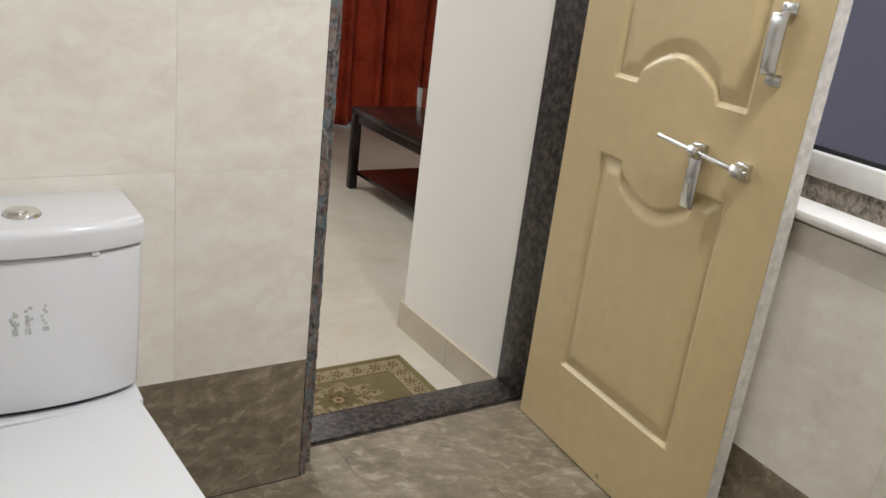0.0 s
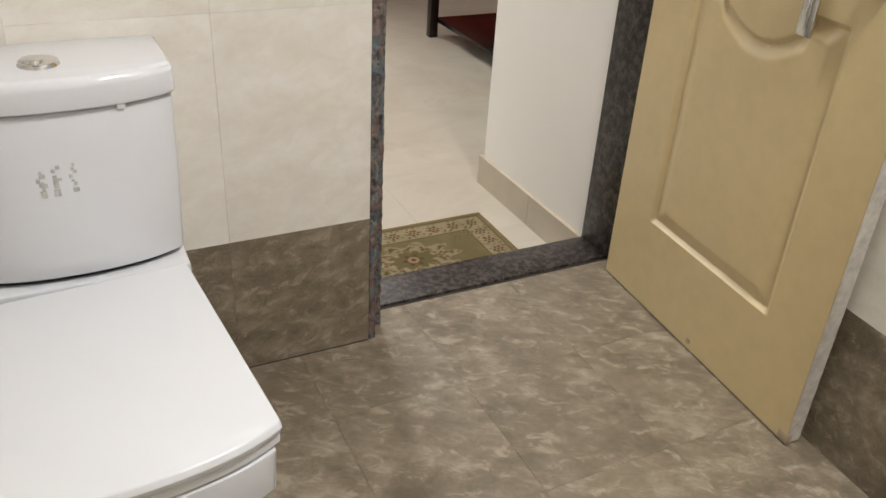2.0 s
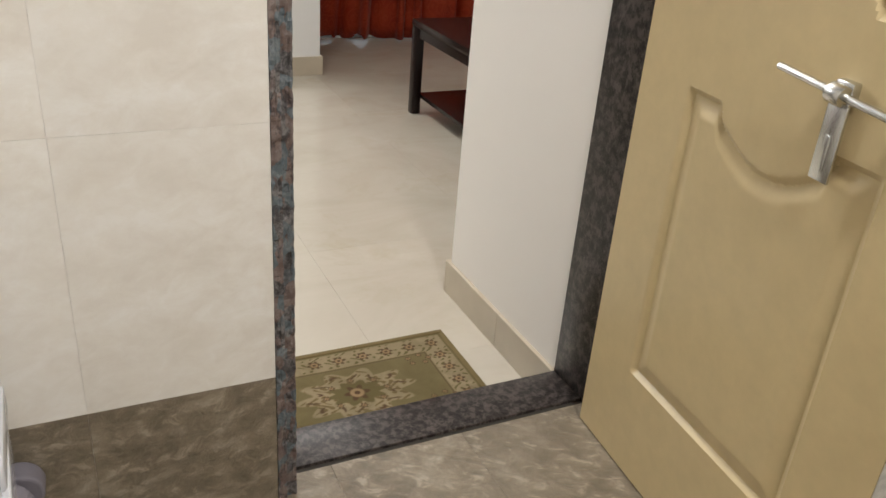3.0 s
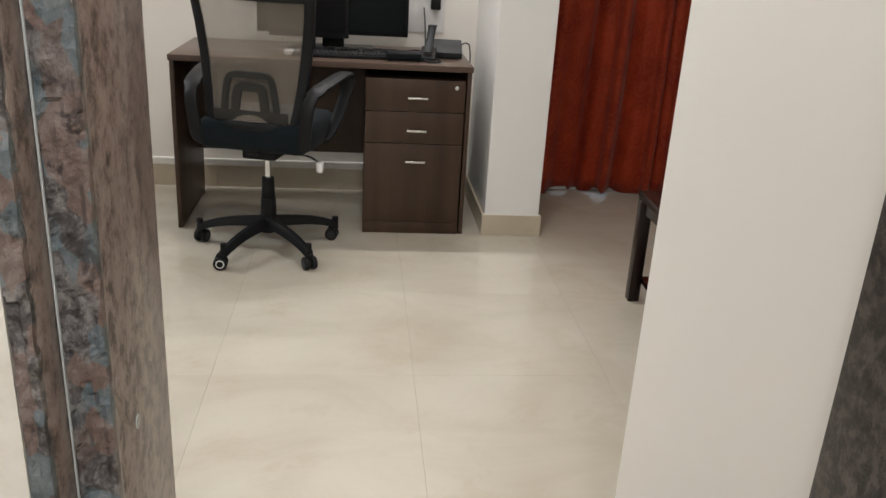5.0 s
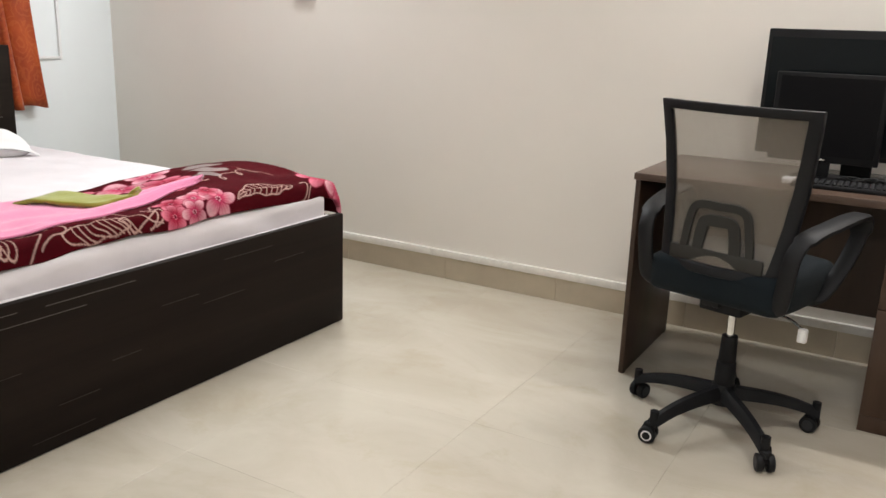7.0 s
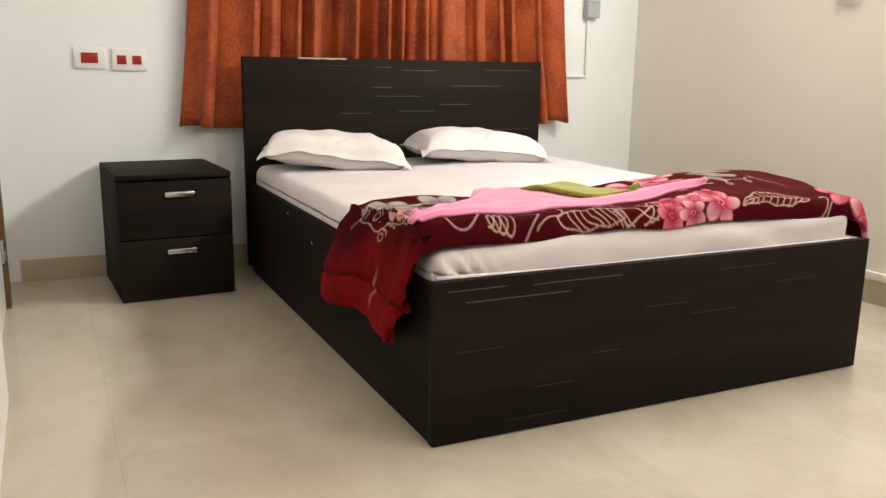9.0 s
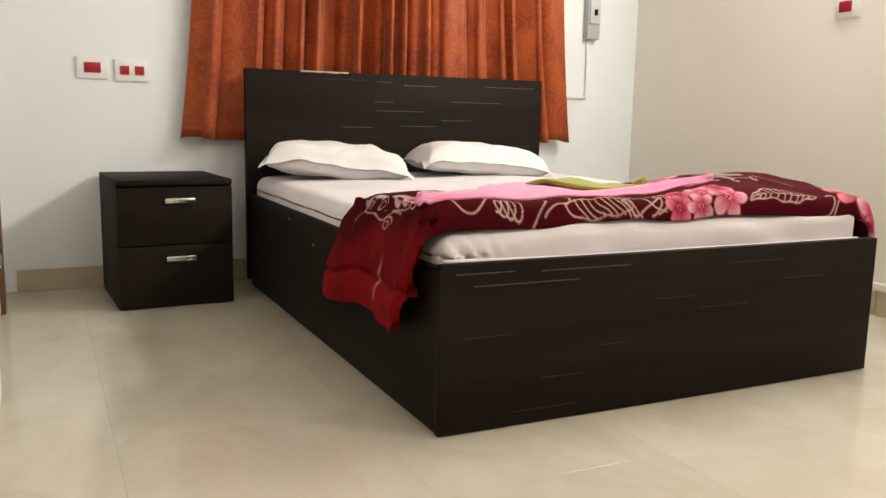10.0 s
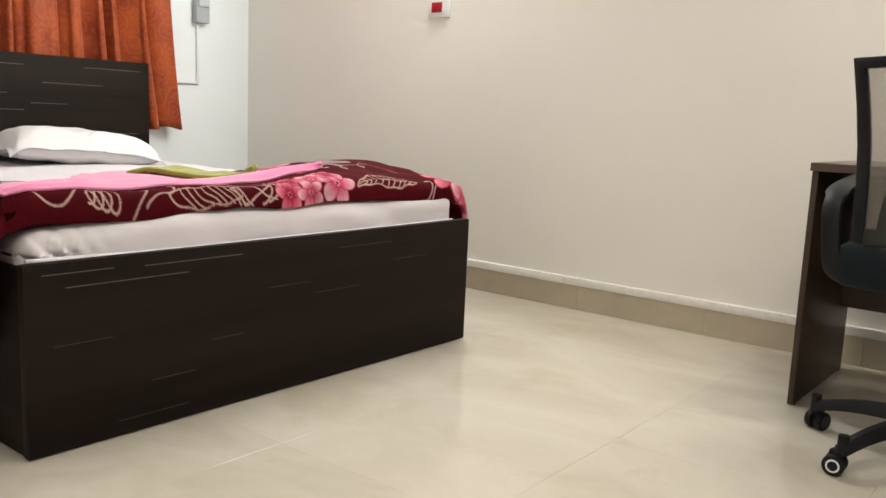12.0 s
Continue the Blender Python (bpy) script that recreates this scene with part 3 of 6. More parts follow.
def cyl_bm(a, b, r, r2=None, n=20, bm=None, bevel=0.0):
    a, b = Vector(a), Vector(b)
    own = bmesh.new()
    bmesh.ops.create_cone(own, cap_ends=True, segments=n, radius1=r, radius2=r if r2 is None else r2, depth=(b - a).length)
    if bevel:
        caps = [e for e in own.edges if abs(e.verts[0].co.z - e.verts[1].co.z) < 1e-6]
        bmesh.ops.bevel(own, geom=caps, offset=bevel, segments=2, profile=0.5, affect="EDGES")
    own.transform(Matrix.Translation((a + b) / 2) @ (b - a).to_track_quat("Z", "Y").to_matrix().to_4x4())
    return own if bm is None else merge(bm, own)


def tube_bm(points, r, n=8, bm=None):
    """A round bar or cable along points."""
    own = bmesh.new()
    pts = [Vector(p) for p in points]
    rings = []
    for i, p in enumerate(pts):
        d = (pts[min(i + 1, len(pts) - 1)] - pts[max(i - 1, 0)]).normalized()
        q = d.to_track_quat("Z", "Y")
        rings.append([own.verts.new(p + q @ Vector((r * math.cos(2 * math.pi * k / n), r * math.sin(2 * math.pi * k / n), 0))) for k in range(n)])
    for a, b in zip(rings, rings[1:]):
        for k in range(n):
            own.faces.new((a[k], a[(k + 1) % n], b[(k + 1) % n], b[k]))
    own.faces.new(rings[0][::-1]), own.faces.new(rings[-1])
    return own if bm is None else merge(bm, own)


def curve_points(pts, steps=8):
    """A smooth line through points (Catmull-Rom)."""
    p = [Vector(q) for q in pts]
    p = [p[0] * 2 - p[1]] + p + [p[-1] * 2 - p[-2]]
    out = []
    for i in range(1, len(p) - 2):
        for s in range(steps):
            t = s / steps
            a, b, c, d = p[i - 1:i + 3]
            out.append(0.5 * (2 * b + (c - a) * t + (2 * a - 5 * b + 4 * c - d) * t * t + (3 * b - a - 3 * c + d) * t ** 3))
    return out + [p[-2]]


def loft_bm(rings, cap=True, bm=None):
    """A skin over rings of points that match one to one."""
    own = bmesh.new()
    vs = [[own.verts.new(p) for p in r] for r in rings]
    for a, b in zip(vs, vs[1:]):
        n = len(a)
        for k in range(n):
            own.faces.new((a[k], a[(k + 1) % n], b[(k + 1) % n], b[k]))
    if cap:
        own.faces.new(vs[0][::-1]), own.faces.new(vs[-1])
    bmesh.ops.recalc_face_normals(own, faces=own.faces[:])
    return own if bm is None else merge(bm, own)


def grid_bm(nu, nv, place, closed_uv=None):
    """A sheet of nu x nv cells, its corners given by place(i / nu, j / nv); closed_uv gives each corner's UV."""
    own = bmesh.new()
    vs = [[own.verts.new(place(i / nu, j / nv)) for j in range(nv + 1)] for i in range(nu + 1)]
    uv = own.loops.layers.uv.new("UVMap") if closed_uv else None
    for i in range(nu):
        for j in range(nv):
            f = own.faces.new((vs[i][j], vs[i + 1][j], vs[i + 1][j + 1], vs[i][j + 1]))
            if uv:
                for lp, (a, b) in zip(f.loops, ((i, j), (i + 1, j), (i + 1, j + 1), (i, j + 1))):
                    lp[uv].uv = closed_uv(a / nu, b / nv)
    return own


def finish(name, bm, mat, smooth=None):
    me = bpy.data.meshes.new(name)
    bm.to_mesh(me)
    bm.free()
    me.materials.append(mat)
    if smooth is not None:
        me.shade_smooth() if smooth >= 180 else me.set_sharp_from_angle(angle=radians(smooth))
        if smooth < 180:
            me.polygons.foreach_set("use_smooth", [True] * len(me.polygons))
    return me


def part(name, bm, mat, parent, label="", smooth=35):
    ob = new(name, finish(name, bm, mat, smooth))
    ob.parent = parent
    return tagged(ob, label)


def thing(name, label, category, at=(0, 0, 0), rz=0.0, group="", kind=""):
    ob = new(name)
    ob.empty_display_size = 0.1
    ob.matrix_world = pose(*at, 0, 0, rz)
    return tagged(ob, label, category, group, kind)


def solid(name, bm, mat, label, category, group="", kind="", smooth=35):
    ob = new(name, finish(name, bm, mat, smooth))
    return tagged(ob, label, category, group, kind)


def structure(name, bm, mat, label, category):
    return solid(name, bm, mat, label, category, kind="structure", smooth=None)


# ---- the plan ----
ZB = 0.098                      # bathroom floor above the bedroom floor
DOOR_Y0, DOOR_Y1 = -0.127, 0.09  # faces of the wall between the two rooms
JL, JR = -0.045, 0.618           # clear opening
HEAD = 2.12
XW, YN = -4.27, 3.655             # bedroom west and north walls
CEIL = 2.9
XE = 2.7

# ---- bedroom shell ----
structure("floor", box_bm(XW - 0.15, XE + 0.15, 0.03, 4.2, -0.12, -0.006), M_GROUT, "cream vitrified tile floor of the bedroom", "floor")
bedroom_floor = bpy.data.objects["floor"]
structure("ceiling", box_bm(XW - 0.15, XE + 0.15, DOOR_Y0, 4.2, CEIL, CEIL + 0.12), M_CEIL, "plain white bedroom ceiling", "ceiling")

# west wall with its window
WY0, WY1, WZ0, WZ1 = 1.05, 2.88, 0.95, 2.2
bm = box_bm(XW - 0.15, XW, -0.2, WY0, -0.1, CEIL)
box_bm(XW - 0.15, XW, WY1, YN + 0.15, -0.1, CEIL, bm=bm)
box_bm(XW - 0.15, XW, WY0, WY1, -0.1, WZ0, bm=bm)
box_bm(XW - 0.15, XW, WY0, WY1, WZ1, CEIL, bm=bm)
structure("wall_west", bm, M_WALL_WHITE, "white painted wall behind the bed headboard", "wall")
structure("wall_north", box_bm(XW, 0.707, YN, YN + 0.15, -0.1, CEIL), M_WALL_CREAM, "off-white painted wall behind the desk", "wall")
structure("wall_column", box_bm(0.708, 0.961, 2.985, YN + 0.15, -0.1, CEIL, 0.004), M_WALL, "white painted square column beside the desk", "wall")
# wall behind the rust curtain, with the balcony door's opening
bm = box_bm(0.962, 1.16, 3.78, 3.93, -0.1, CEIL)
box_bm(2.25, XE, 3.78, 3.93, -0.1, CEIL, bm=bm)
box_bm(1.16, 2.25, 3.78, 3.93, 2.1, CEIL, bm=bm)
structure("wall_balcony", bm, M_WALL, "white wall around the balcony door", "wall")
structure("wall_east", box_bm(XE, XE + 0.15, 0.5, 3.93, -0.1, CEIL), M_WALL, "white painted side wall", "wall")
bm = box_bm(0.625, 0.77, DOOR_Y1 + 0.004, 0.664, -0.1, CEIL, 0.003)
structure("wall_passage", bm, M_WALL_CREAM, "cream white wall return beside the bathroom doorway", "wall")
structure("wall_south", box_bm(0.77, XE, 0.53, 0.664, -0.1, CEIL), M_WALL, "white painted wall", "wall")
# wall between bathroom and bedroom
bm = box_bm(-2.68, JL - 0.0445, -0.117, DOOR_Y1, -0.1, CEIL)
box_bm(XW, -2.68, -0.117, 0.045, -0.1, CEIL, bm=bm)
box_bm(JR + 0.06, 0.77, -0.117, DOOR_Y1, -0.1, CEIL, bm=bm)
box_bm(JL - 0.0445, JR + 0.06, -0.117, DOOR_Y1, HEAD, CEIL, bm=bm)
structure("wall_door", bm, M_WALL, "white plastered wall around the bathroom doorway", "wall")

# ---- bathroom shell ----
structure("bathroom_floor", box_bm(-1.75, 0.78, -2.75, -0.02, -0.1, ZB - 0.003), M_BGROUT, "brown stone-look tile floor of the bathroom", "floor")
bath_floor = bpy.data.objects["bathroom_floor"]
structure("bathroom_ceiling", box_bm(-1.75, 0.9, -2.75, -0.117, 2.6, 2.7), M_CEIL, "white bathroom ceiling", "ceiling")
structure("wall_bath_west", box_bm(-1.7, -1.55, -2.7, -0.117, -0.1, 2.6), M_CREAM, "cream tiled bathroom wall", "wall")
structure("wall_bath_south", box_bm(-1.7, 0.85, -2.75, -2.6, -0.1, 2.6), M_CREAM, "cream tiled bathroom wall", "wall")

# east wall of the bathroom, a little out of square, in its own frame: u runs away from the doorway
EASTM = pose(0.617, -0.117, 0, 0, 0, -93.9)
WU0, WU1, WS, WT = 0.30, 1.7, 0.875, 2.0


def east_box(u0, u1, n0, n1, z0, z1, bevel=0.0, bm=None):
    """n is the depth into the wall."""
    return box_bm(u0, u1, n0, n1, z0, z1, bevel, bm=bm)


def east(bm):
    bm.transform(EASTM)
    return bm


bm = east_box(0, WU0, 0.012, 0.16, -0.1, 2.6)
east_box(WU1, 2.6, 0.012, 0.16, -0.1, 2.6, bm=bm)
east_box(WU0, WU1, 0.012, 0.16, -0.1, WS, bm=bm)
east_box(WU0, WU1, 0.012, 0.16, WT, 2.6, bm=bm)
structure("wall_bath_east", east(bm), M_CGROUT, "tiled bathroom wall with a window", "wall")
east_wall = bpy.data.objects["wall_bath_east"]

# bathroom window: sill, stone upstand, frame, pane
win = thing("window_bath", "white framed bathroom window with frosted pane", "window", kind="structure")
part("window_sill", east(east_box(WU0 - 0.02, WU1 + 0.02, -0.012, 0.10, WS + 0.003, WS + 0.022, 0.004)), M_SILL, win, "white painted ledge")
part("stone_upstand", east(east_box(WU0, WU1, 0.075, 0.16, WS + 0.02, WS + 0.066, 0.002)), M_STONE, win, "broken granite strip below the frame")
bm = east_box(WU0, WU1, 0.07, 0.13, WS + 0.066, WS + 0.112, 0.004)
east_box(WU0, WU1, 0.07, 0.13, WT - 0.05, WT, 0.004, bm)
east_box(WU0, WU0 + 0.05, 0.07, 0.13, WS + 0.112, WT - 0.05, 0.004, bm)
east_box(WU1 - 0.05, WU1, 0.07, 0.13, WS + 0.112, WT - 0.05, 0.004, bm)
east_box((WU0 + WU1) / 2 - 0.02, (WU0 + WU1) / 2 + 0.02, 0.075, 0.125, WS + 0.112, WT - 0.05, 0.004, bm)
part("window_frame", east(bm), M_WHITE_FR, win)
part("gasket", east(east_box(WU0 + 0.05, WU1 - 0.05, 0.088, 0.093, WS + 0.112, WS + 0.120)), M_GAP, win, "black rubber gasket")
part("pane", east(east_box(WU0 + 0.05, WU1 - 0.05, 0.095, 0.100, WS + 0.112, WT - 0.05)), M_FROST, win, "frosted violet-grey glass")

# ---- granite door frame and sill ----
frame_ob = thing("door_frame", "dark speckled granite door frame with rough cut edges", "door frame", kind="structure")


def broken_face(x0, x1, y, depth, z0, z1, sd, size=0.02):
    """Front of a slab as it broke: blunt chips of uneven depth, thickened backwards."""
    def chip(a, b):
        x, z = x0 + (x1 - x0) * a, z0 + (z1 - z0) * b
        cell = noise.cell(Vector((x / size, sd * 3.1, z / (size * 1.6) + 0.6 * noise.noise((x * 90, z * 20, sd)))))
        d = depth * (0.55 * cell + 0.45 * noise.noise((x * 140, sd, z * 110)) + 0.2)
        return (x + 0.0016 * noise.noise((z * 60, sd, a)) * (a in (0, 1)), y + max(0.0, d), z)
    bm = grid_bm(8, 620, chip)
    rim = [e for e in bm.edges if e.is_boundary]
    for v in [g for g in bmesh.ops.extrude_edge_only(bm, edges=rim)["geom"] if isinstance(g, bmesh.types.BMVert)]:
        v.co.y = y + depth + 0.004
    bmesh.ops.recalc_face_normals(bm, faces=bm.faces[:])
    return bm


oj = part("outer_jamb", box_bm(-0.089, -0.0742, DOOR_Y0 + 0.0068, -0.0845, ZB - 0.02, HEAD, 0.0008), M_GRANITE_SAWN, frame_ob, "sawn brown granite")
part("broken_edge", broken_face(-0.089, -0.074, DOOR_Y0, 0.0045, ZB - 0.02, HEAD, 1), M_GRANITE_ROUGH, oj, "rough broken granite edge", None)
# saw-cut groove edge, its shine put into the pale colour
part("saw_line", box_bm(-0.0739, -0.0725, -0.0862, -0.0842, ZB - 0.01, HEAD), M_SAW_GLINT, oj, "pale saw-cut line with its highlight in the colour")
ij = part("inner_jamb", box_bm(-0.0888, JL - 0.001, -0.0695, DOOR_Y1 - 0.004, -0.01, HEAD, 0.0015), M_GRANITE_SAWN, frame_ob, "polished granite")
part("broken_edge", broken_face(-0.0735, JL, -0.084, 0.0045, ZB - 0.02, HEAD, 2, 0.026), M_GRANITE_ROUGH, ij, "rough bluish granite edge", None)
part("back_strip", box_bm(-0.089, JL - 0.0005, -0.0768, -0.0697, ZB - 0.02, HEAD), M_GRANITE_SAWN, ij)
# pale discs stand in for a torch's reflections on the polished stone
for zz, yy in ((0.86, -0.105), (0.90, -0.02), (0.52, -0.11)):
    part("torch_glint", cyl_bm((JL - 0.0012 if yy > -0.08 else -0.0744, yy, zz), (JL - 0.0004 if yy > -0.08 else -0.0736, yy, zz), 0.006, n=12), M_SAW_GLINT, ij, "pale disc coloured as a torch glint")
part("inner_jamb", box_bm(JR, JR + 0.06, -0.082, DOOR_Y1 + 0.003, -0.01, HEAD, 0.0015), M_GRANITE, frame_ob, "polished granite")
part("outer_jamb", box_bm(JR + 0.004, JR + 0.06, -0.118, -0.0825, ZB - 0.02, HEAD, 0.001), M_GRANITE, frame_ob)
part("lintel", box_bm(-0.10, JR + 0.06, DOOR_Y0, DOOR_Y1 - 0.004, HEAD + 0.001, HEAD + 0.03, 0.0015), M_GRANITE, frame_ob)
part("sill", box_bm(JL + 0.001, JR - 0.001, -0.022, DOOR_Y1, -0.02, ZB + 0.006, 0.003), M_GRANITE, frame_ob, "dark granite threshold")

# ---- bathroom door, standing open ----
door = thing("door_1", "cream-yellow embossed panel door standing wide open", "door", (0.596, -0.077, ZB + 0.004), -94.7, kind="structure")
DW, DH, DT = 0.662, 2.0, 0.034
U0, U1 = 0.135, 0.533


def crest(u):
    """Outline of the panels' inner ends: flat shoulders, a small step, then an arc."""
    e = abs((u - U0) / (U1 - U0) - 0.5) * 2
    return 0.0 if e > 0.60 else 0.020 * min(1, (0.60 - e) / 0.06) + 0.050 * math.cos(math.pi / 2 * e / 0.60)


def emboss(u, z):
    side = min(u - U0, U1 - u)
    d = max(min(side, z - 0.21, 0.765 - crest(u) - z), min(side, z - 0.935 - crest(u), 1.86 - z))
    if d <= 0:
        return 0.0
    if d < 0.010:
        return -0.008 * d / 0.010
    if d < 0.014:
        return -0.008
    if d < 0.040:
        return -0.008 + 0.0075 * (d - 0.014) / 0.026
    return -0.0005


own = grid_bm(150, 400, lambda a, b: (a * DW, -DT / 2 + 0.0 - emboss(a * DW, b * DH) * 1.0, b * DH))
part("door_face", own, M_DOOR, door, "", 28)
part("door_core", box_bm(0.0, DW, -DT / 2 + 0.0100, DT / 2, 0, DH), M_DOOR, door)
bm = bmesh.new()
for x0, x1, z0, z1 in ((-0.0, 0.003, 0, DH), (DW - 0.003, DW, 0, DH), (0.003, DW - 0.003, 0, 0.003), (0.003, DW - 0.003, DH - 0.003, DH)):
    box_bm(x0, x1, -DT / 2 + 0.0003, -DT / 2 + 0.0100, z0, z1, bm=bm)
part("door_rim", bm, M_DOOR, door)
own = grid_bm(3, 160, lambda a, b: (DW + 0.0012 + 0.0012 * noise.noise((a * 6, b * 90, 2)), -DT / 2 + a * DT, b * DH))
part("door_edge", own, M_DOOR_EDGE, door, "unpainted splintered lock edge", None)
# sliding bolt
FY = -DT / 2
bolt = part("bolt_rod", tube_bm([(0.338, FY - 0.020, 0.851), (0.582, FY - 0.020, 0.834)], 0.0055, 12), M_STEEL, door, "steel sliding bolt")
for u, zz in ((0.446, 0.844), (0.562, 0.836)):
    bm = cyl_bm((u - 0.013, FY - 0.020, zz), (u + 0.013, FY - 0.020, zz - 0.002), 0.0135, n=20, bevel=0.002)
    box_bm(u - 0.015, u + 0.015, FY - 0.014, FY + 0.001, zz - 0.016, zz + 0.016, 0.003, bm=bm)
    part("bolt_bracket", bm, M_STEEL, door)
bm = box_bm(0.430, 0.464, FY - 0.016, FY - 0.011, 0.728, 0.831, 0.002)
box_bm(0.442, 0.452, FY - 0.0175, FY - 0.0158, 0.742, 0.79, 0.0008, bm=bm)
part("hasp", bm, M_STEEL, door, "hanging steel hasp plate")
# bow handle
bm = box_bm(0.556, 0.590, FY - 0.004, FY + 0.001, 0.996, 1.018, 0.002)
box_bm(0.556, 0.590, FY - 0.004, FY + 0.001, 1.118, 1.14, 0.002, bm=bm)
for u in (0.563, 0.583):
    for z in (1.003, 1.133):
        cyl_bm((u, FY - 0.0055, z), (u, FY - 0.003, z), 0.003, n=8, bm=bm)
pts = curve_points([(0.573, FY - 0.002, 1.014), (0.573, FY - 0.020, 1.018), (0.573, FY - 0.022, 1.068), (0.573, FY - 0.020, 1.118), (0.573, FY - 0.002, 1.122)], 6)
rings = [[p + Vector((sx * 0.0175, sy * 0.003, 0)) for sx, sy in ((-1, -0.4), (-0.6, -1), (0.6, -1), (1, -0.4), (1, 1), (-1, 1))] for p in pts]
loft_bm(rings, bm=bm)
part("door_handle", bm, M_STEEL, door, "steel bow handle")
for z in (0.2, 1.0, 1.8):
    part("hinge", cyl_bm((-0.004, DT / 2 - 0.003, z - 0.05), (-0.004, DT / 2 - 0.003, z + 0.05), 0.005, n=12), M_STEEL, door)
bm = box_bm(0.34, 0.352, FY - 0.0012, FY + 0.002, 0.012, 0.024, 0.0005)
part("paint_chip", bm, M_CHIP, door, "small brown chip in the paint")
bm = box_bm(DW - 0.022, DW + 0.0032, FY - 0.0008, FY + 0.012, -0.0005, 0.02, 0.0006)
part("worn_corner", bm, M_CHIP, door, "worn bottom corner")

# ---- toilet ----
TX0, TX1 = -0.792, -0.457


def bowed(x0, x1, yb, yf, bow, z, n=16, r=0.005):
    """Outline of a slab with a bowed front and rounded corners, seen from above."""
    pts = [(x0, yb, z), (x1, yb, z)]
    xm, hw = (x0 + x1) / 2, (x1 - x0) / 2
    pts += [(x1, yf + bow + r, z)]
    for i in range(n + 1):
        s = 1 - 2 * i / n
        xx = xm + hw * s * (1 - 0.25 * r / hw)
        pts.append((xx, yf + bow * s * s * s * s * 0.35 + bow * 0.65 * s * s, z))
    pts += [(x0, yf + bow + r, z)]
    return pts


def bowed_body(levels, soft=0.006):
    bm = loft_bm([bowed(*lv) for lv in levels])
    caps = [e for e in bm.edges if len(e.link_faces) == 2 and e.calc_face_angle(0) > radians(40)]
    bmesh.ops.bevel(bm, geom=caps, offset=soft, segments=3, profile=0.5, affect="EDGES")
    return bm


toilet = thing("toilet", "white ceramic close-coupled toilet with a closed square lid", "toilet", (-0.62, -0.42, ZB))
TL = Matrix.Translation((0.62, 0.42, -ZB))


def tpart(name, bm, mat, label="", parent=None):
    if name in ("bowl", "seat", "lid"):
        for v in bm.verts:
            f = max(0, (-0.25 - v.co.y) / 0.49)
            v.co.x += (0.012 if name == "lid" else 0.006) * f * (-0.45 - v.co.x) / 0.337
        mid = Vector((-0.624, -0.54, 0))
        bm.transform(Matrix.Translation(mid) @ Matrix.Rotation(radians(2.0 if name == "bowl" else 4.5), 4, "Z") @ Matrix.Translation(-mid))
    bm.transform(TL)
    return part(name, bm, mat, parent or toilet, label, 17)


tpart("pedestal", bowed_body([(-0.735, -0.515, -0.16, -0.63, 0.02, ZB + 0.001), (-0.735, -0.515, -0.16, -0.67, 0.03, 0.23), (-0.74, -0.51, -0.16, -0.71, 0.03, 0.362)], 0.01), M_CERAMIC)
tpart("bowl", bowed_body([(-0.775, -0.468, -0.145, -0.738, 0.03, 0.350), (-0.784, -0.460, -0.145, -0.754, 0.03, 0.364), (-0.786, -0.458, -0.145, -0.760, 0.03, 0.440)], 0.006), M_CERAMIC)
tpart("seat", bowed_body([(-0.790, -0.459, -0.330, -0.762, 0.03, 0.4435), (-0.790, -0.459, -0.330, -0.762, 0.03, 0.4585)], 0.003), M_SEAT, "white seat ring")
tpart("lid", bowed_body([(-0.793, -0.460, -0.322, -0.767, 0.03, 0.4625), (-0.794, -0.458, -0.320, -0.769, 0.03, 0.473), (-0.792, -0.460, -0.322, -0.766, 0.03, 0.483)], 0.0035), M_SEAT, "closed flat white lid sitting a little askew")
tpart("rear_deck", bowed_body([(-0.785, -0.470, -0.132, -0.312, 0.004, 0.440), (-0.785, -0.470, -0.132, -0.312, 0.004, 0.479)], 0.004), M_CERAMIC)
tpart("tank_gap", bowed_body([(-0.780, -0.488, -0.14, -0.290, 0.03, 0.4785), (-0.780, -0.484, -0.14, -0.294, 0.03, 0.490)], 0.002), M_GAP, "dark rubber joint under the cistern")
tank = tpart("tank", bowed_body([(-0.790, -0.472, -0.133, -0.302, 0.034, 0.488), (-0.793, -0.467, -0.131, -0.308, 0.036, 0.62), (-0.797, -0.464, -0.131, -0.310, 0.036, 0.751)], 0.006), M_CERAMIC)
tpart("tank_lid", bowed_body([(-0.802, -0.460, -0.130, -0.318, 0.038, 0.755), (-0.802, -0.460, -0.130, -0.318, 0.038, 0.791), (-0.797, -0.465, -0.131, -0.310, 0.036, 0.800)], 0.005), M_CERAMIC)
bm = cyl_bm((-0.634, -0.238, 0.798), (-0.634, -0.238, 0.806), 0.029, 0.026, 32, bevel=0.002)
btn = tpart("flush_button", bm, M_CHROME, "round chrome dual flush button")
bm = cyl_bm((-0.641, -0.238, 0.8055), (-0.641, -0.238, 0.8095), 0.017, 0.015, 24, bevel=0.001)
part("half_button", (bm.transform(TL), bm)[1], M_CHROME, btn)
for x in (-0.70, -0.54):
    tpart("lid_clip", box_bm(x - 0.006, x + 0.006, -0.306, -0.297, 0.747, 0.7555, 0.002), M_SEAT, "small clear lid spacer")
bm = cyl_bm((-0.475, -0.128, 0.305), (-0.475, -0.165, 0.305), 0.036, 0.034, 24, bevel=0.004)
cyl_bm((-0.475, -0.16, 0.305), (-0.53, -0.24, 0.29), 0.027, 0.027, 20, bm, 0.003)
tpart("waste_coupling", bm, M_COUPLING, "grey-violet plastic waste coupling")
rnd = random.Random(5)
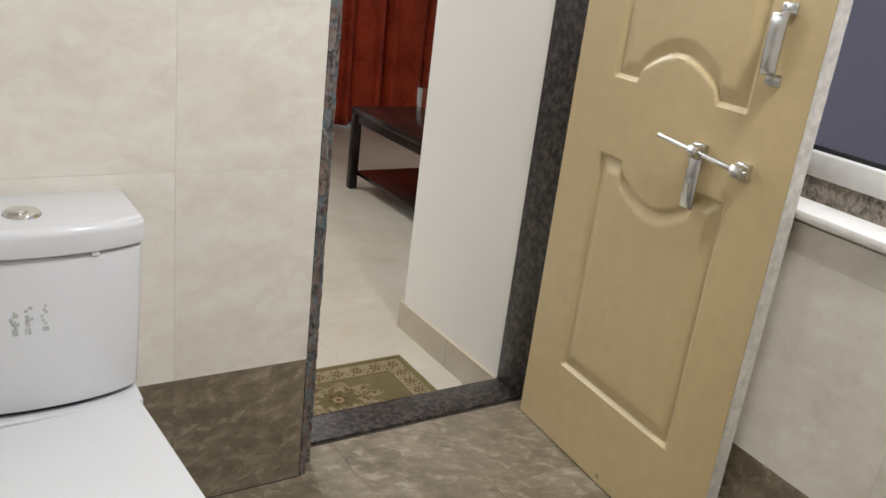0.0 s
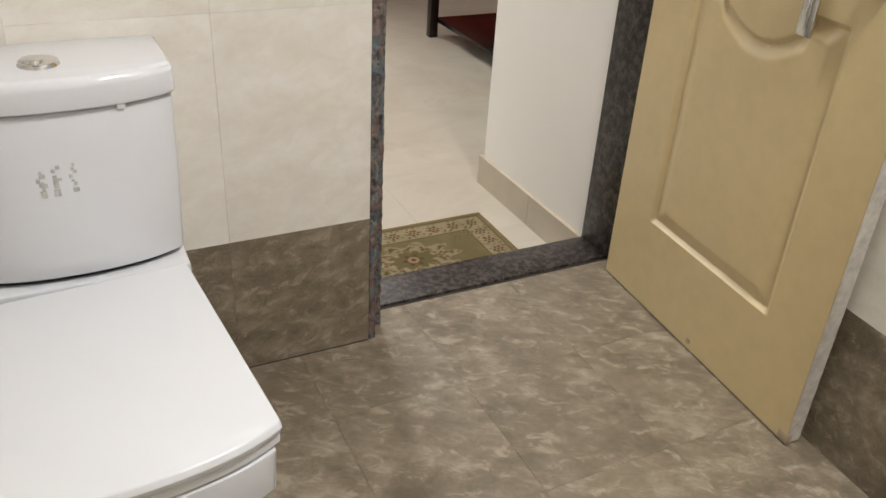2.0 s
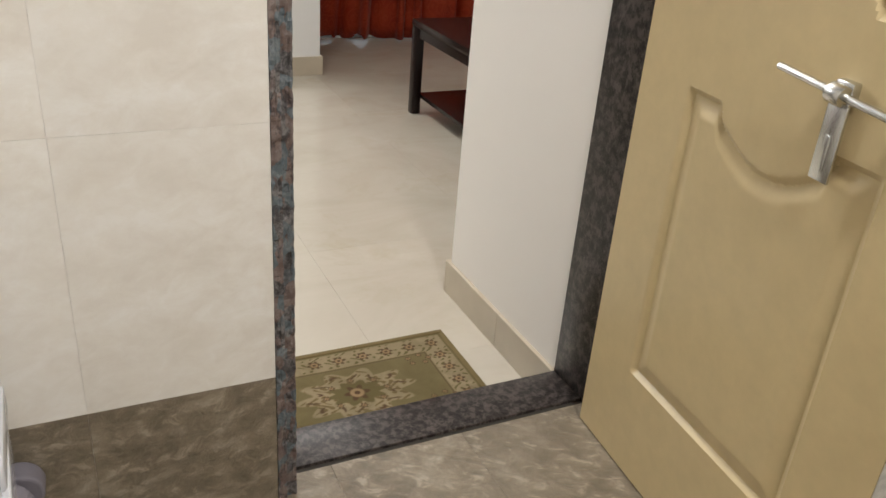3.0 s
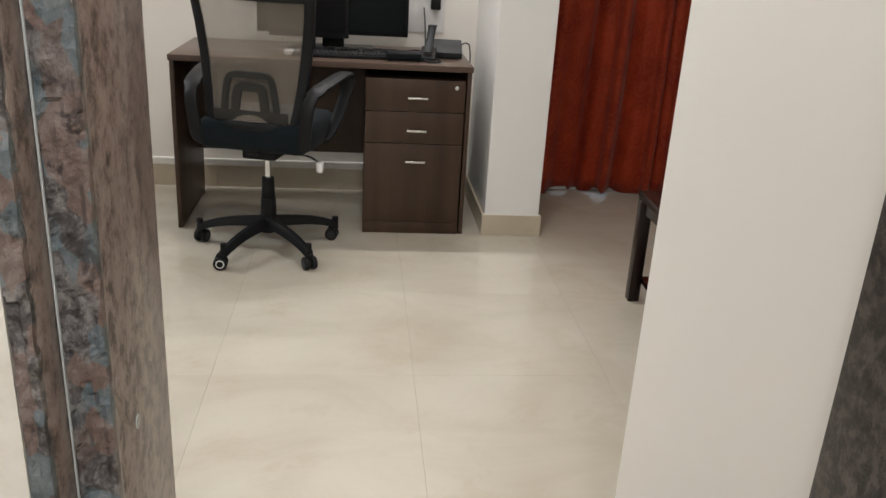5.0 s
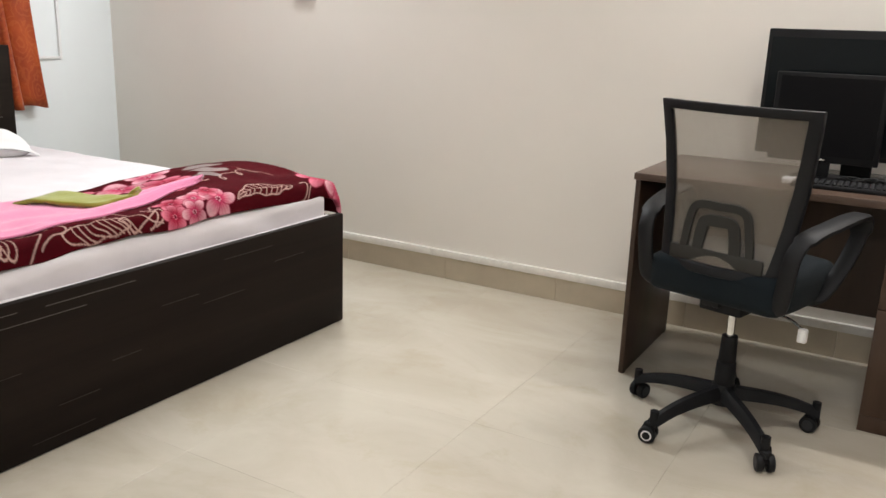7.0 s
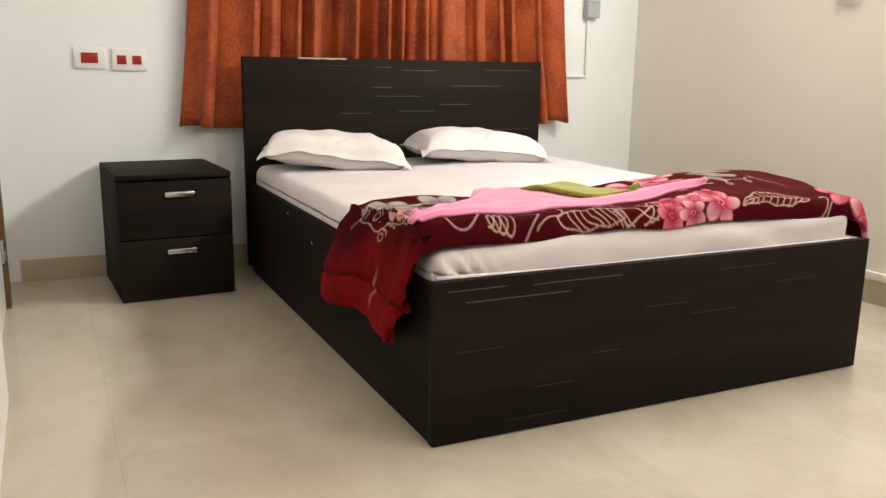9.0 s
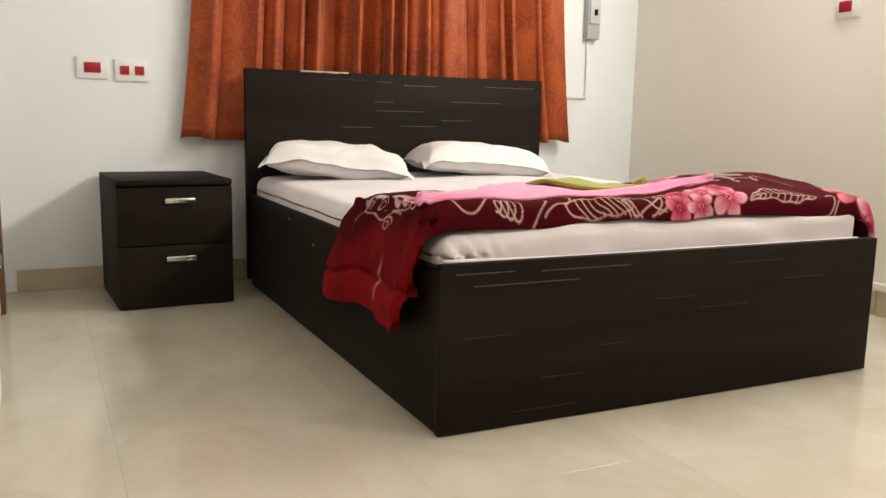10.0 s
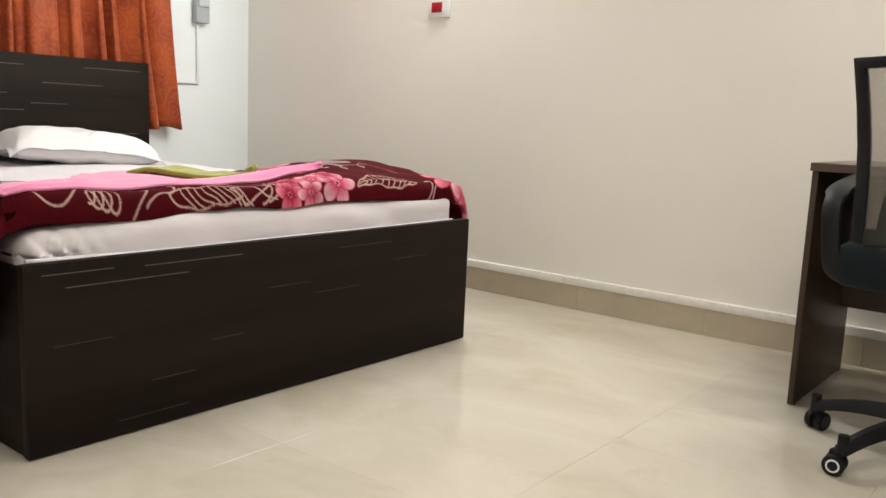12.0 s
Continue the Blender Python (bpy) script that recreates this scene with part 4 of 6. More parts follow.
for k in range(3):
    for j in range(7):
        x = -0.660 + k * 0.021 + rnd.uniform(-0.004, 0.004)
        z = 0.637 + j * 0.006 + rnd.uniform(-0.003, 0.003) - (k == 0) * 0.004
        s = rnd.uniform(0.002, 0.0042)
        yy = -0.3088 + 0.036 * 0.65 * ((x + 0.6335) / 0.16) ** 2
        tpart("sticker_remnant", box_bm(x - s, x + s, yy - 0.0004, yy + 0.002, z - s * rnd.uniform(0.6, 1.8), z + s, 0.0004, 1), M_MARK, "grey remains of a torn sticker")

# ---- mat in front of the doorway ----
def mat_point(a, b):
    x, y = -0.091 + 0.592 * a, 0.100 + 0.362 * b
    return (x, y, 0.007 + 0.0012 * noise.noise((x * 9, y * 9, 0)))


doormat = thing("doormat", "olive patterned woven doormat lying at the doorway", "doormat")
carpet = part("carpet", grid_bm(236, 144, mat_point), M_RUG, doormat, "", 180)
rug_dye(236, 144, 0.592, 0.362).give(carpet.data)
backing = box_bm(-0.0905, 0.5005, 0.1005, 0.4615, 0.0005, 0.0052)
part("backing", backing, M_MAT_EDGE, doormat)
bm = box_bm(-0.099, 0.509, 0.455, 0.470, 0.0005, 0.0095, 0.003)
box_bm(0.494, 0.509, 0.098, 0.455, 0.0005, 0.0095, 0.003, bm=bm)
part("binding", bm, M_MAT_EDGE, doormat, "brown overlocked binding")

# ---- bed ----
BX0, BX1, BY0, BY1, BZ = -4.07, -1.855, 1.157, 2.837, 0.473
bed = thing("bed", "dark wenge double bed with storage base and tall headboard", "bed", ((BX0 + BX1) / 2, 2.0, 0))
TB = Matrix.Translation((-(BX0 + BX1) / 2, -2.0, 0))


def bpart(name, bm, mat, label="", parent=None, smooth=35):
    bm.transform(TB)
    return part(name, bm, mat, parent or bed, label, smooth)


head = bpart("headboard", box_bm(-4.112, BX0, BY0 - 0.012, BY1 + 0.004, 0.03, 1.074, 0.002), M_WENGE)
foot = bpart("footboard", box_bm(BX1 - 0.028, BX1, BY0, BY1, 0.004, BZ, 0.002), M_WENGE)
bpart("side_panel", box_bm(BX0 + 0.001, BX1 - 0.029, BY0 + 0.004, BY0 + 0.026, 0.004, BZ - 0.012, 0.002), M_WENGE_Z)
bpart("side_panel", box_bm(BX0 + 0.001, BX1 - 0.029, BY1 - 0.026, BY1 - 0.004, 0.004, BZ - 0.012, 0.002), M_WENGE_Z)
bpart("bed_board", box_bm(BX0 + 0.002, BX1 - 0.03, BY0 + 0.027, BY1 - 0.027, 0.30, 0.33), M_WENGE_Z)
# inlaid lines: y, z, length
HEAD_LINES = ((1.63, 1.038, 0.28), (1.875, 1.033, 0.09), (2.08, 1.02, 0.20), (2.635, 1.027, 0.31), (1.867, 0.93, 0.11), (2.42, 0.94, 0.31), (1.963, 0.884, 0.27), (2.297, 0.84, 0.18), (2.07, 0.806, 0.21), (1.723, 0.797, 0.16), (1.627, 0.715, 0.28), (2.02, 0.615, 0.08), (2.616, 0.70, 0.31))
FOOT_LINES = ((1.29, 0.445, 0.18), (1.62, 0.441, 0.31), (1.425, 0.41, 0.34), (1.30, 0.269, 0.15), (1.55, 0.132, 0.14), (1.725, 0.208, 0.11), (1.49, 0.043, 0.21), (2.277, 0.424, 0.25), (1.95, 0.33, 0.16), (2.15, 0.29, 0.2), (2.5, 0.36, 0.18))
for lines, x, par in ((HEAD_LINES, BX0, head), (FOOT_LINES, BX1, foot)):
    for k, (y, z, ln) in enumerate(lines):
        dull = par is foot and k > 2 or par is head and k in (0, 10)
        bpart("inlay_line", box_bm(x - 0.001, x + 0.0006, y - ln / 2, y + ln / 2, z - 0.0009, z + 0.0009), M_INLAY_DULL if dull else M_INLAY, "", par, None)
rnd = random.Random(9)
bm = bmesh.new()
for i in range(9):
    y = 1.42 + i * 0.028
    box_bm(-4.1125, BX0 + 0.0006, y, y + 0.03, 1.068 - rnd.uniform(0, 0.003), 1.0752, 0.0008, 1, bm=bm)
bpart("chipped_edge", bm, M_CHIP, "chipped top edge showing bare board", head)
for x, z in ((-3.0, 0.36), (-3.35, 0.42), (-2.6, 0.40)):
    bpart("screw_cap", cyl_bm((x, BY0 + 0.003, z), (x, BY0 + 0.006, z), 0.005, n=10), M_WHITE_PL, "tiny pale screw cap")

# mattress under a tucked sheet
MX0, MX1, MY0, MY1, MZ0, MZ1 = -4.045, -1.905, 1.178, 2.812, 0.34, 0.568


def mattress_bm():
    bm = box_bm(MX0, MX1, MY0, MY1, MZ0, MZ1, 0.05, 5)
    bmesh.ops.subdivide_edges(bm, edges=[e for e in bm.edges if e.calc_length() > 0.3], cuts=110, use_grid_fill=True)
    bmesh.ops.subdivide_edges(bm, edges=[e for e in bm.edges if abs(e.verts[0].co.z - e.verts[1].co.z) > 0.09], cuts=8, use_grid_fill=True)
    for v in bm.verts:
        x, y, z = v.co
        if z > 0.42:
            w = 0.010 * noise.noise((x * 2.3, y * 2.3, 1)) + 0.004 * noise.noise((x * 7, y * 7, 4))
            corner = math.exp(-((x - MX1) ** 2 / 0.02 + (y - MY0 - 0.06) ** 2 / 0.012))
            w2 = corner * (0.012 * math.sin(120 * (y + 0.55 * (z - 0.5)) + 2.5 * noise.noise((y * 9, z * 9, 2))) + 0.006)
            front = max(0, 1 - abs(x - MX1) / 0.06)
            v.co.z += w * min(1, (z - 0.42) / 0.1) - 0.02 * max(0, 1 - (y - MY0) / 0.4) * (z > 0.5)
            v.co.x += front * (0.006 * math.sin(9 * y + 4 * noise.noise((y * 3, z * 6, 5))) * (z > 0.45) + w2)
    return bm


mattress = thing("mattress", "mattress in a white wrinkled cotton sheet", "mattress")
part("sheet", mattress_bm(), M_SHEET, mattress, "", 180)
hem = curve_points([(MX1 + 0.012, MY0 + 0.004, 0.474), (MX1 + 0.020, MY0 + 0.4, 0.468), (MX1 + 0.016, MY0 + 0.8, 0.468), (MX1 + 0.020, MY1 - 0.4, 0.468), (MX1 + 0.010, MY1 - 0.03, 0.468)], 10)
part("tucked_hem", tube_bm(hem, 0.007, 8), M_SHEET, mattress, "", 180)

def pillow_bm(lx, ly, h, sd):
    """lx long, ly wide: a plump cushion in a slip whose flat flange runs round at half height."""
    def side(sign):
        def f(a, b):
            s, t = a * 2 - 1, b * 2 - 1
            px = s * lx / 2 * (1 - 0.06 * (1 - t * t))
            py = t * ly / 2 * (1 - 0.08 * (1 - s * s))
            s2, t2 = min(1, abs(s) / 0.93), min(1, abs(t) / 0.90)
            k = max(0, 1 - s2 ** 4.5) * max(0, 1 - t2 ** 3.4)
            wave = 0.014 * noise.noise((px * 9, py * 9, sd + 6)) + 0.012 * noise.noise((px * 4, py * 4, sd + 1))
            rim = wave - 0.030 * (abs(s) ** 6) * (abs(t) ** 6) - 0.012 * max(0, abs(s) - 0.9) / 0.1
            if sign > 0:
                z = rim + h * 0.60 * k ** 0.40 * (1 + 0.16 * noise.noise((px * 5, py * 5, sd)))
                z += (0.006 * noise.noise((px * 16, py * 11, sd + 3)) - 0.010 * math.exp(-((s - 0.45 * t - 0.3) / 0.05) ** 2)) * min(1, 3 * k)
            else:
                z = rim - 0.003 - h * 0.40 * k ** 0.33
            return (px, py, z)
        return f
    bm = grid_bm(64, 46, side(1))
    merge(bm, grid_bm(64, 46, side(-1)))
    bmesh.ops.recalc_face_normals(bm, faces=bm.faces[:])
    return bm


def pillow(at, rz, tilt, sd, group="pillows at the headboard"):
    ob = solid("pillow", pillow_bm(0.71, 0.45, 0.158, sd), M_PILLOW, "soft white cotton pillow lying before the headboard", "pillow", group, smooth=180)
    ob.matrix_world = pose(*at, 0, tilt, rz)
    return ob


pillow((-3.755, 1.505, 0.630), 74, 5, 3)
pillow((-3.765, 2.265, 0.631), 84, 4, 17)

# blanket folded across the foot end, one end hanging over the side
BLX0, BLX1, HANG, CLOTH = -2.48, -1.912, 0.40, 2.60


def blanket_point(a, b):
    """a across the cloth (0 towards the headboard, past 0.88 down the front roll), b along it from the hanging hem."""
    s = b * CLOTH
    flat = min(1, a / 0.88)
    roll = max(0, (a - 0.88) / 0.12)
    x = BLX0 + (BLX1 - 0.03 - BLX0) * flat + 0.03 * math.sin(roll * math.pi / 2)
    x += 0.03 * noise.noise((a * 2, s * 1.5, 0)) * (1 - flat)
    top = 0.592 + 0.022 * noise.noise((a * 3, s * 2.4, 2)) + 0.010 * noise.noise((a * 9, s * 6, 5)) + 0.038 * flat ** 0.6
    top += 0.062 * math.exp(-((s - 1.72) / 0.36) ** 2) * math.sin(math.pi * min(1, 0.15 + 0.85 * flat)) ** 0.8
    top -= 0.072 * roll * roll - 0.012 * math.sin(roll * math.pi) * noise.noise((s * 5, 3, 1))
    if s < HANG:
        k, d = s / HANG, (HANG - s) / HANG
        corner = max(0, (a - 0.6) / 0.4)
        drop = 0.352 * d * (1 - 0.22 * corner ** 3) + 0.02 * d * math.sin(3.0 * a)
        z = top - drop - 0.012 * math.sin(9 * a + 1.2) * d
        x -= 0.24 * (1 - a) * d ** 0.9 - 0.03 * a * math.sin(math.pi * d) + 0.10 * corner ** 3 * d * d
        swell = math.sin(math.pi * min(1, 1.15 * k)) ** 0.7
        y = 1.128 - 0.020 * swell - 0.010 * d - 0.022 * d ** 0.7 * math.sin(8.5 * a - 0.4 + 0.9 * d) - 0.007 * d ** 0.5 * math.sin(19 * a + 1.0 + 2.2 * d)
        y -= 0.022 * math.exp(-((a - 0.78) / 0.16) ** 2 - ((d - 0.82) / 0.22) ** 2)
        y += 0.014 * noise.noise((a * 5, s * 6, 9)) + 0.004 * noise.noise((a * 13, s * 15, 4)) + 0.05 * max(0, (k - 0.8) / 0.2) ** 2
        y += 0.012 * math.exp(-((s - 0.125) / 0.012) ** 2)
        return (x, min(y, 1.146), z)
    s2 = s - HANG
    y = 1.15 + s2
    z = top - 0.016 * max(0, 1 - s2 / 0.06)
    over = y - 2.72
    if over > 0:
        y = 2.72 + 0.180 * math.sin(min(1, over / 0.24) * math.pi / 2)
        fall = max(0, over - 0.03)
        z = top - 0.35 * min(fall, 0.12) - 0.85 * max(0, fall - 0.12)
        z = max(z, 0.484)
    return (x, y, z)


def blanket_top(x, y):
    return blanket_point(max(0.02, min(0.95, 0.88 * (x - BLX0) / (BLX1 - 0.03 - BLX0))), (y - 1.15 + HANG) / CLOTH)[2]


me = finish("blanket", grid_bm(230, 760, blanket_point), M_BLANKET, 180)
blanket_dye(230, 760, CLOTH).give(me)
blanket = tagged(new("blanket", me), "maroon plush blanket with floral scrolls draped over the bed's foot end", "blanket")
sol = blanket.modifiers.new("thickness", "SOLIDIFY")
sol.thickness, sol.offset = 0.03, -1.0


# towels on the blanket
def along(y, stops):
    """Straight lines between (y, x) stops."""
    for (y0, x0), (y1, x1) in zip(stops, stops[1:]):
        if y <= y1:
            return x0 + (x1 - x0) * max(0, y - y0) / (y1 - y0)
    return stops[-1][1]


TOWEL_FRONT = ((1.13, -1.935), (1.5, -1.95), (1.8, -1.985), (2.27, -2.07))
TOWEL_BACK = ((1.13, -1.965), (1.28, -2.12), (1.42, -2.25), (1.6, -2.46), (1.7, -2.42), (2.0, -2.17), (2.2, -2.11), (2.27, -2.085))


def towel_point(a, b):
    y = 1.13 + 1.14 * b + 0.015 * math.sin(6 * a) * (1 - b)
    back = along(y, TOWEL_BACK) + 0.010 * noise.noise((y * 9, 2, 1))
    frontx = along(y, TOWEL_FRONT) + 0.008 * noise.noise((y * 7, 5, 1))
    x = back + (frontx - back) * a
    crease = 0.014 * math.exp(-((a - 0.45 + 0.3 * b) / 0.10) ** 2) * (1 - b) + 0.010 * math.exp(-((a - 0.8) / 0.08) ** 2) * b
    z = blanket_top(x, y) + 0.013 + 0.012 * abs(noise.noise((x * 9, y * 5, 1))) + crease
    z += 0.02 * math.exp(-((y - 1.6) / 0.07) ** 2) * (1 - a) ** 2
    if a > 0.94 or a < 0.06:
        z -= 0.008
    return (x, y, z)


towel = tagged(new("towel", finish("towel", grid_bm(36, 70, towel_point), M_PINK, 180)), "pink towel spread over the blanket", "towel")
sol = towel.modifiers.new("thickness", "SOLIDIFY")
sol.thickness, sol.offset = 0.008, -1.0


def green_point(a, b):
    y = 1.665 + 0.32 * b + 0.03 * a
    back = -2.285 + 0.21 * max(0, b - 0.5) / 0.5
    front_ = -2.21 + 0.11 * min(1, b / 0.4) + 0.035 * max(0, b - 0.4)
    x = back + (front_ - back) * a + 0.006 * math.sin(17 * b)
    z = blanket_top(x, y) + 0.032 + 0.006 * math.sin(math.pi * a) ** 0.6 * (1 - 0.5 * b) + 0.006 * noise.noise((x * 14, y * 10, 2))
    return (x, y, z)


gt = tagged(new("face_towel", finish("face_towel", grid_bm(20, 36, green_point), M_GREEN, 180)), "small folded olive green towel on the pink one", "towel")
sol = gt.modifiers.new("thickness", "SOLIDIFY")
sol.thickness, sol.offset = 0.016, -1.0

# ---- bedside cabinet ----
ns = thing("bedside_cabinet", "dark wenge bedside cabinet with two drawers", "bedside cabinet", (-3.982, 0.734, 0), 3)
ns.scale = (1, 1, 1.02)
NX0, NX1, NY0, NY1 = -0.275, 0.290, -0.243, 0.249
part("top", box_bm(NX0, NX1 - 0.003, NY0, NY1, 0.531, 0.553, 0.002), M_WENGE, ns)
part("side_panel", box_bm(NX0, NX1 - 0.02, NY0, NY0 + 0.018, 0.002, 0.530, 0.001), M_WENGE_Z, ns)
part("side_panel", box_bm(NX0, NX1 - 0.02, NY1 - 0.018, NY1, 0.002, 0.530, 0.001), M_WENGE_Z, ns)
part("carcass", box_bm(NX0 + 0.002, NX1 - 0.03, NY0 + 0.019, NY1 - 0.019, 0.004, 0.529), M_WENGE, ns)
for z0, z1 in ((0.276, 0.520), (0.006, 0.270)):
    dr = part("drawer_front", box_bm(NX1 - 0.019, NX1, NY0 + 0.001, NY1 - 0.001, z0, z1, 0.002), M_WENGE, ns)
    zc = z1 - 0.055
    bm = box_bm(NX1 + 0.010, NX1 + 0.020, -0.046, 0.082, zc - 0.011, zc + 0.011, 0.003)
    box_bm(NX1 - 0.001, NX1 + 0.0105, -0.040, -0.030, zc - 0.006, zc + 0.006, bm=bm)
    box_bm(NX1 - 0.001, NX1 + 0.0105, 0.066, 0.076, zc - 0.006, zc + 0.006, bm=bm)
    part("handle", bm, M_STEEL, dr, "brushed steel bar handle")


# ---- curtains ----
def curtain_mesh(width, z0, z1, folds, depth, sd, lifts, flare):
    rnd = random.Random(sd)
    ph = [rnd.uniform(0, 6.28) for _ in range(6)]
    n = int(folds * 18)

    def f(a, b):
        w = a + 0.30 / folds * math.sin(2 * math.pi * folds * 0.23 * a + ph[0]) + 0.16 / folds * math.sin(2 * math.pi * folds * 0.61 * a + ph[1])
        deep = 0.72 + 0.30 * (1 - b) + 0.30 * math.sin(11 * a + ph[1])
        q = 2 * math.pi * folds * w + 0.25 * math.sin(5 * b + 8 * a + ph[4]) * (1 - b)
        d = depth * deep * (math.sin(q + 0.75 * math.sin(q)) + 0.30 * math.sin(2 * q + ph[3]) * math.sin(9 * a + ph[5]))
        d += 0.008 * math.sin(3 * b + 9 * a + ph[4])
        spread = 1 + flare * (1 - b) ** 2.2
        z = z0 + (z1 - z0) * b
        if b == 0:
            z += 0.016 * max(0, math.sin(2 * math.pi * folds * a * 0.5 + ph[5]))
            z += sum(0.02 for a0, a1 in lifts if a0 < a < a1)
        return ((a - 0.5) * width * spread + 0.012 * math.sin(2 * math.pi * folds * w * 2 + 1) * (0.5 + 0.5 * (1 - b)), d, z)

    return grid_bm(n, 26, f, lambda a, b: (a * width * 1.8, b * (z1 - z0)))


def curtain(name, at, rz, width, z0, z1, folds, depth, sd, mat, label, lifts=(), flare=0.05):
    ob = thing(name, label, "curtain", at, rz)
    c = part("cloth", curtain_mesh(width, z0, z1, folds, depth, sd, lifts, flare), mat, ob, "", 180)
    so = c.modifiers.new("thickness", "SOLIDIFY")
    so.thickness, so.offset = 0.003, 0.0
    bm = tube_bm([(-width / 2 - 0.12, 0, z1 + 0.02), (width / 2 + 0.12, 0, z1 + 0.02)], 0.0125, 12)
    for s in (-1, 1):
        cyl_bm((s * (width / 2 + 0.12), 0, z1 + 0.02), (s * (width / 2 + 0.16), 0, z1 + 0.02), 0.02, 0.012, 12, bm)
        box_bm(s * (width / 2 + 0.06) - 0.012, s * (width / 2 + 0.06) + 0.012, 0.0, 0.075 if rz == 0 else 0.085, z1 + 0.008, z1 + 0.032, 0.003, bm=bm)
    part("curtain_rod", bm, M_STEEL, ob, "steel curtain rod")
    return ob


curtain("curtain", (-4.178, 1.985, 0), 90, 2.05, 0.722, 2.32, 15, 0.058, 3, M_CURTAIN, "orange patterned curtain hanging behind the bed", (), 0.092)
curtain("curtain", (1.835, 3.70, 0), 0, 1.53, 0.006, 2.32, 7.4, 0.060, 8, M_CURTAIN_RED, "rust-red full-length curtain over the balcony door", ((0.068, 0.145), (0.228, 0.262)))

# windows behind the curtains
win = thing("window_1", "white framed window behind the orange curtain", "window", kind="structure")
bm = box_bm(XW - 0.11, XW - 0.05, WY0, WY1, WZ0, WZ0 + 0.05, 0.003)
box_bm(XW - 0.11, XW - 0.05, WY0, WY1, WZ1 - 0.05, WZ1, 0.003, bm=bm)
for y in (WY0, (WY0 + WY1) / 2 - 0.025, WY1 - 0.05):
    box_bm(XW - 0.11, XW - 0.05, y, y + 0.05, WZ0 + 0.05, WZ1 - 0.05, 0.003, bm=bm)
part("window_frame", bm, M_WHITE_FR, win)
for y in (WY0 + 0.05, (WY0 + WY1) / 2 + 0.025):
    p = part("pane", box_bm(XW - 0.083, XW - 0.078, y, y + (WY1 - WY0) / 2 - 0.075, WZ0 + 0.05, WZ1 - 0.05), M_GLASS, win)
    p.visible_shadow = False
win = thing("door_2", "white framed glass balcony door behind the rust curtain", "door", kind="structure")
bm = box_bm(1.16, 2.25, 3.82, 3.88, 0.0, 0.02, 0.003)
box_bm(1.16, 2.25, 3.82, 3.88, 2.05, 2.1, 0.003, bm=bm)
for x in (1.16, 1.68, 2.2):
    box_bm(x, x + 0.05, 3.82, 3.88, 0.02, 2.05, 0.003, bm=bm)
part("door_frame_balcony", bm, M_WHITE_FR, win)
part("threshold", box_bm(1.06, 2.25, 3.765, 3.819, 0.0005, 0.014, 0.003), M_WHITE_FR, win, "white threshold")
for x in (1.21, 1.73):
    p = part("pane", box_bm(x, x + 0.47, 3.846, 3.852, 0.02, 2.05), M_GLASS, win)
    p.visible_shadow = False
structure("ground", box_bm(-60, 60, -60, 60, -3.2, -3.0), simple("pale_concrete_ground", (0.35, 0.33, 0.3), 0.9, 0, 0.1, 3), "pale ground outside far below", "ground")

# ---- skirting ----
def skirting(name, boxes, caps, label):
    ob = thing(name, label, "skirting", kind="structure")
    for b in boxes:
        part("skirting_tile", box_bm(*b, 0.0015), M_SKIRT, ob, "", None)
    for b in caps:
        part("cap", box_bm(*b, 0.004), M_SKIRT_CAP, ob, "white painted ledge")
    return ob


boxes = []
x = XW + 0.012
while x < 0.69:
    x1 = min(x + 0.61, 0.69)
    boxes.append((x, x1 - 0.0012, YN - 0.012, YN, 0.0, 0.112))
    x = x1
skirting("baseboard_north", boxes, [(XW + 0.012, -1.9, YN - 0.020, YN, 0.1125, 0.150), (-1.899, 0.69, YN - 0.020, YN, 0.1125, 0.149)], "beige tile skirting with a white cap along the wall")
boxes = [(XW, XW + 0.011, y, min(y + 0.6088, YN - 0.012), 0.0, 0.105) for y in [0.10 + 0.61 * k for k in range(6)]]
skirting("baseboard_west", boxes, [], "beige tile skirting below the bed wall")
skirting("baseboard_column", [(0.696, 0.973, 2.973, 2.9848, 0.0, 0.098), (0.696, 0.7075, 2.985, YN - 0.012, 0.0, 0.098), (0.9615, 0.973, 2.985, 3.77, 0.0, 0.098)], [(0.700, 0.969, 2.977, 2.9848, 0.0985, 0.102)], "beige tile skirting round the column")
skirting("baseboard_passage", [(0.613, 0.6248, DOOR_Y1 + 0.006, 0.36, 0.0, 0.099), (0.613, 0.6248, 0.3615, 0.6638, 0.0, 0.099), (0.613, 1.3, 0.664, 0.676, 0.0, 0.099)], [], "beige tile skirting beside the bathroom doorway")

# ---- desk ----
DX0, DX1, DY0, DY1 = -0.671, 0.612, 2.966, 3.575
desk = thing("desk", "walnut laminate office desk with a drawer pedestal", "desk", (-0.03, 3.27, 0))
TD = Matrix.Translation((0.03, -3.27, 0))


def dpart(name, bm, mat, label="", parent=None):
    bm.transform(TD)
    return part(name, bm, mat, parent or desk, label)


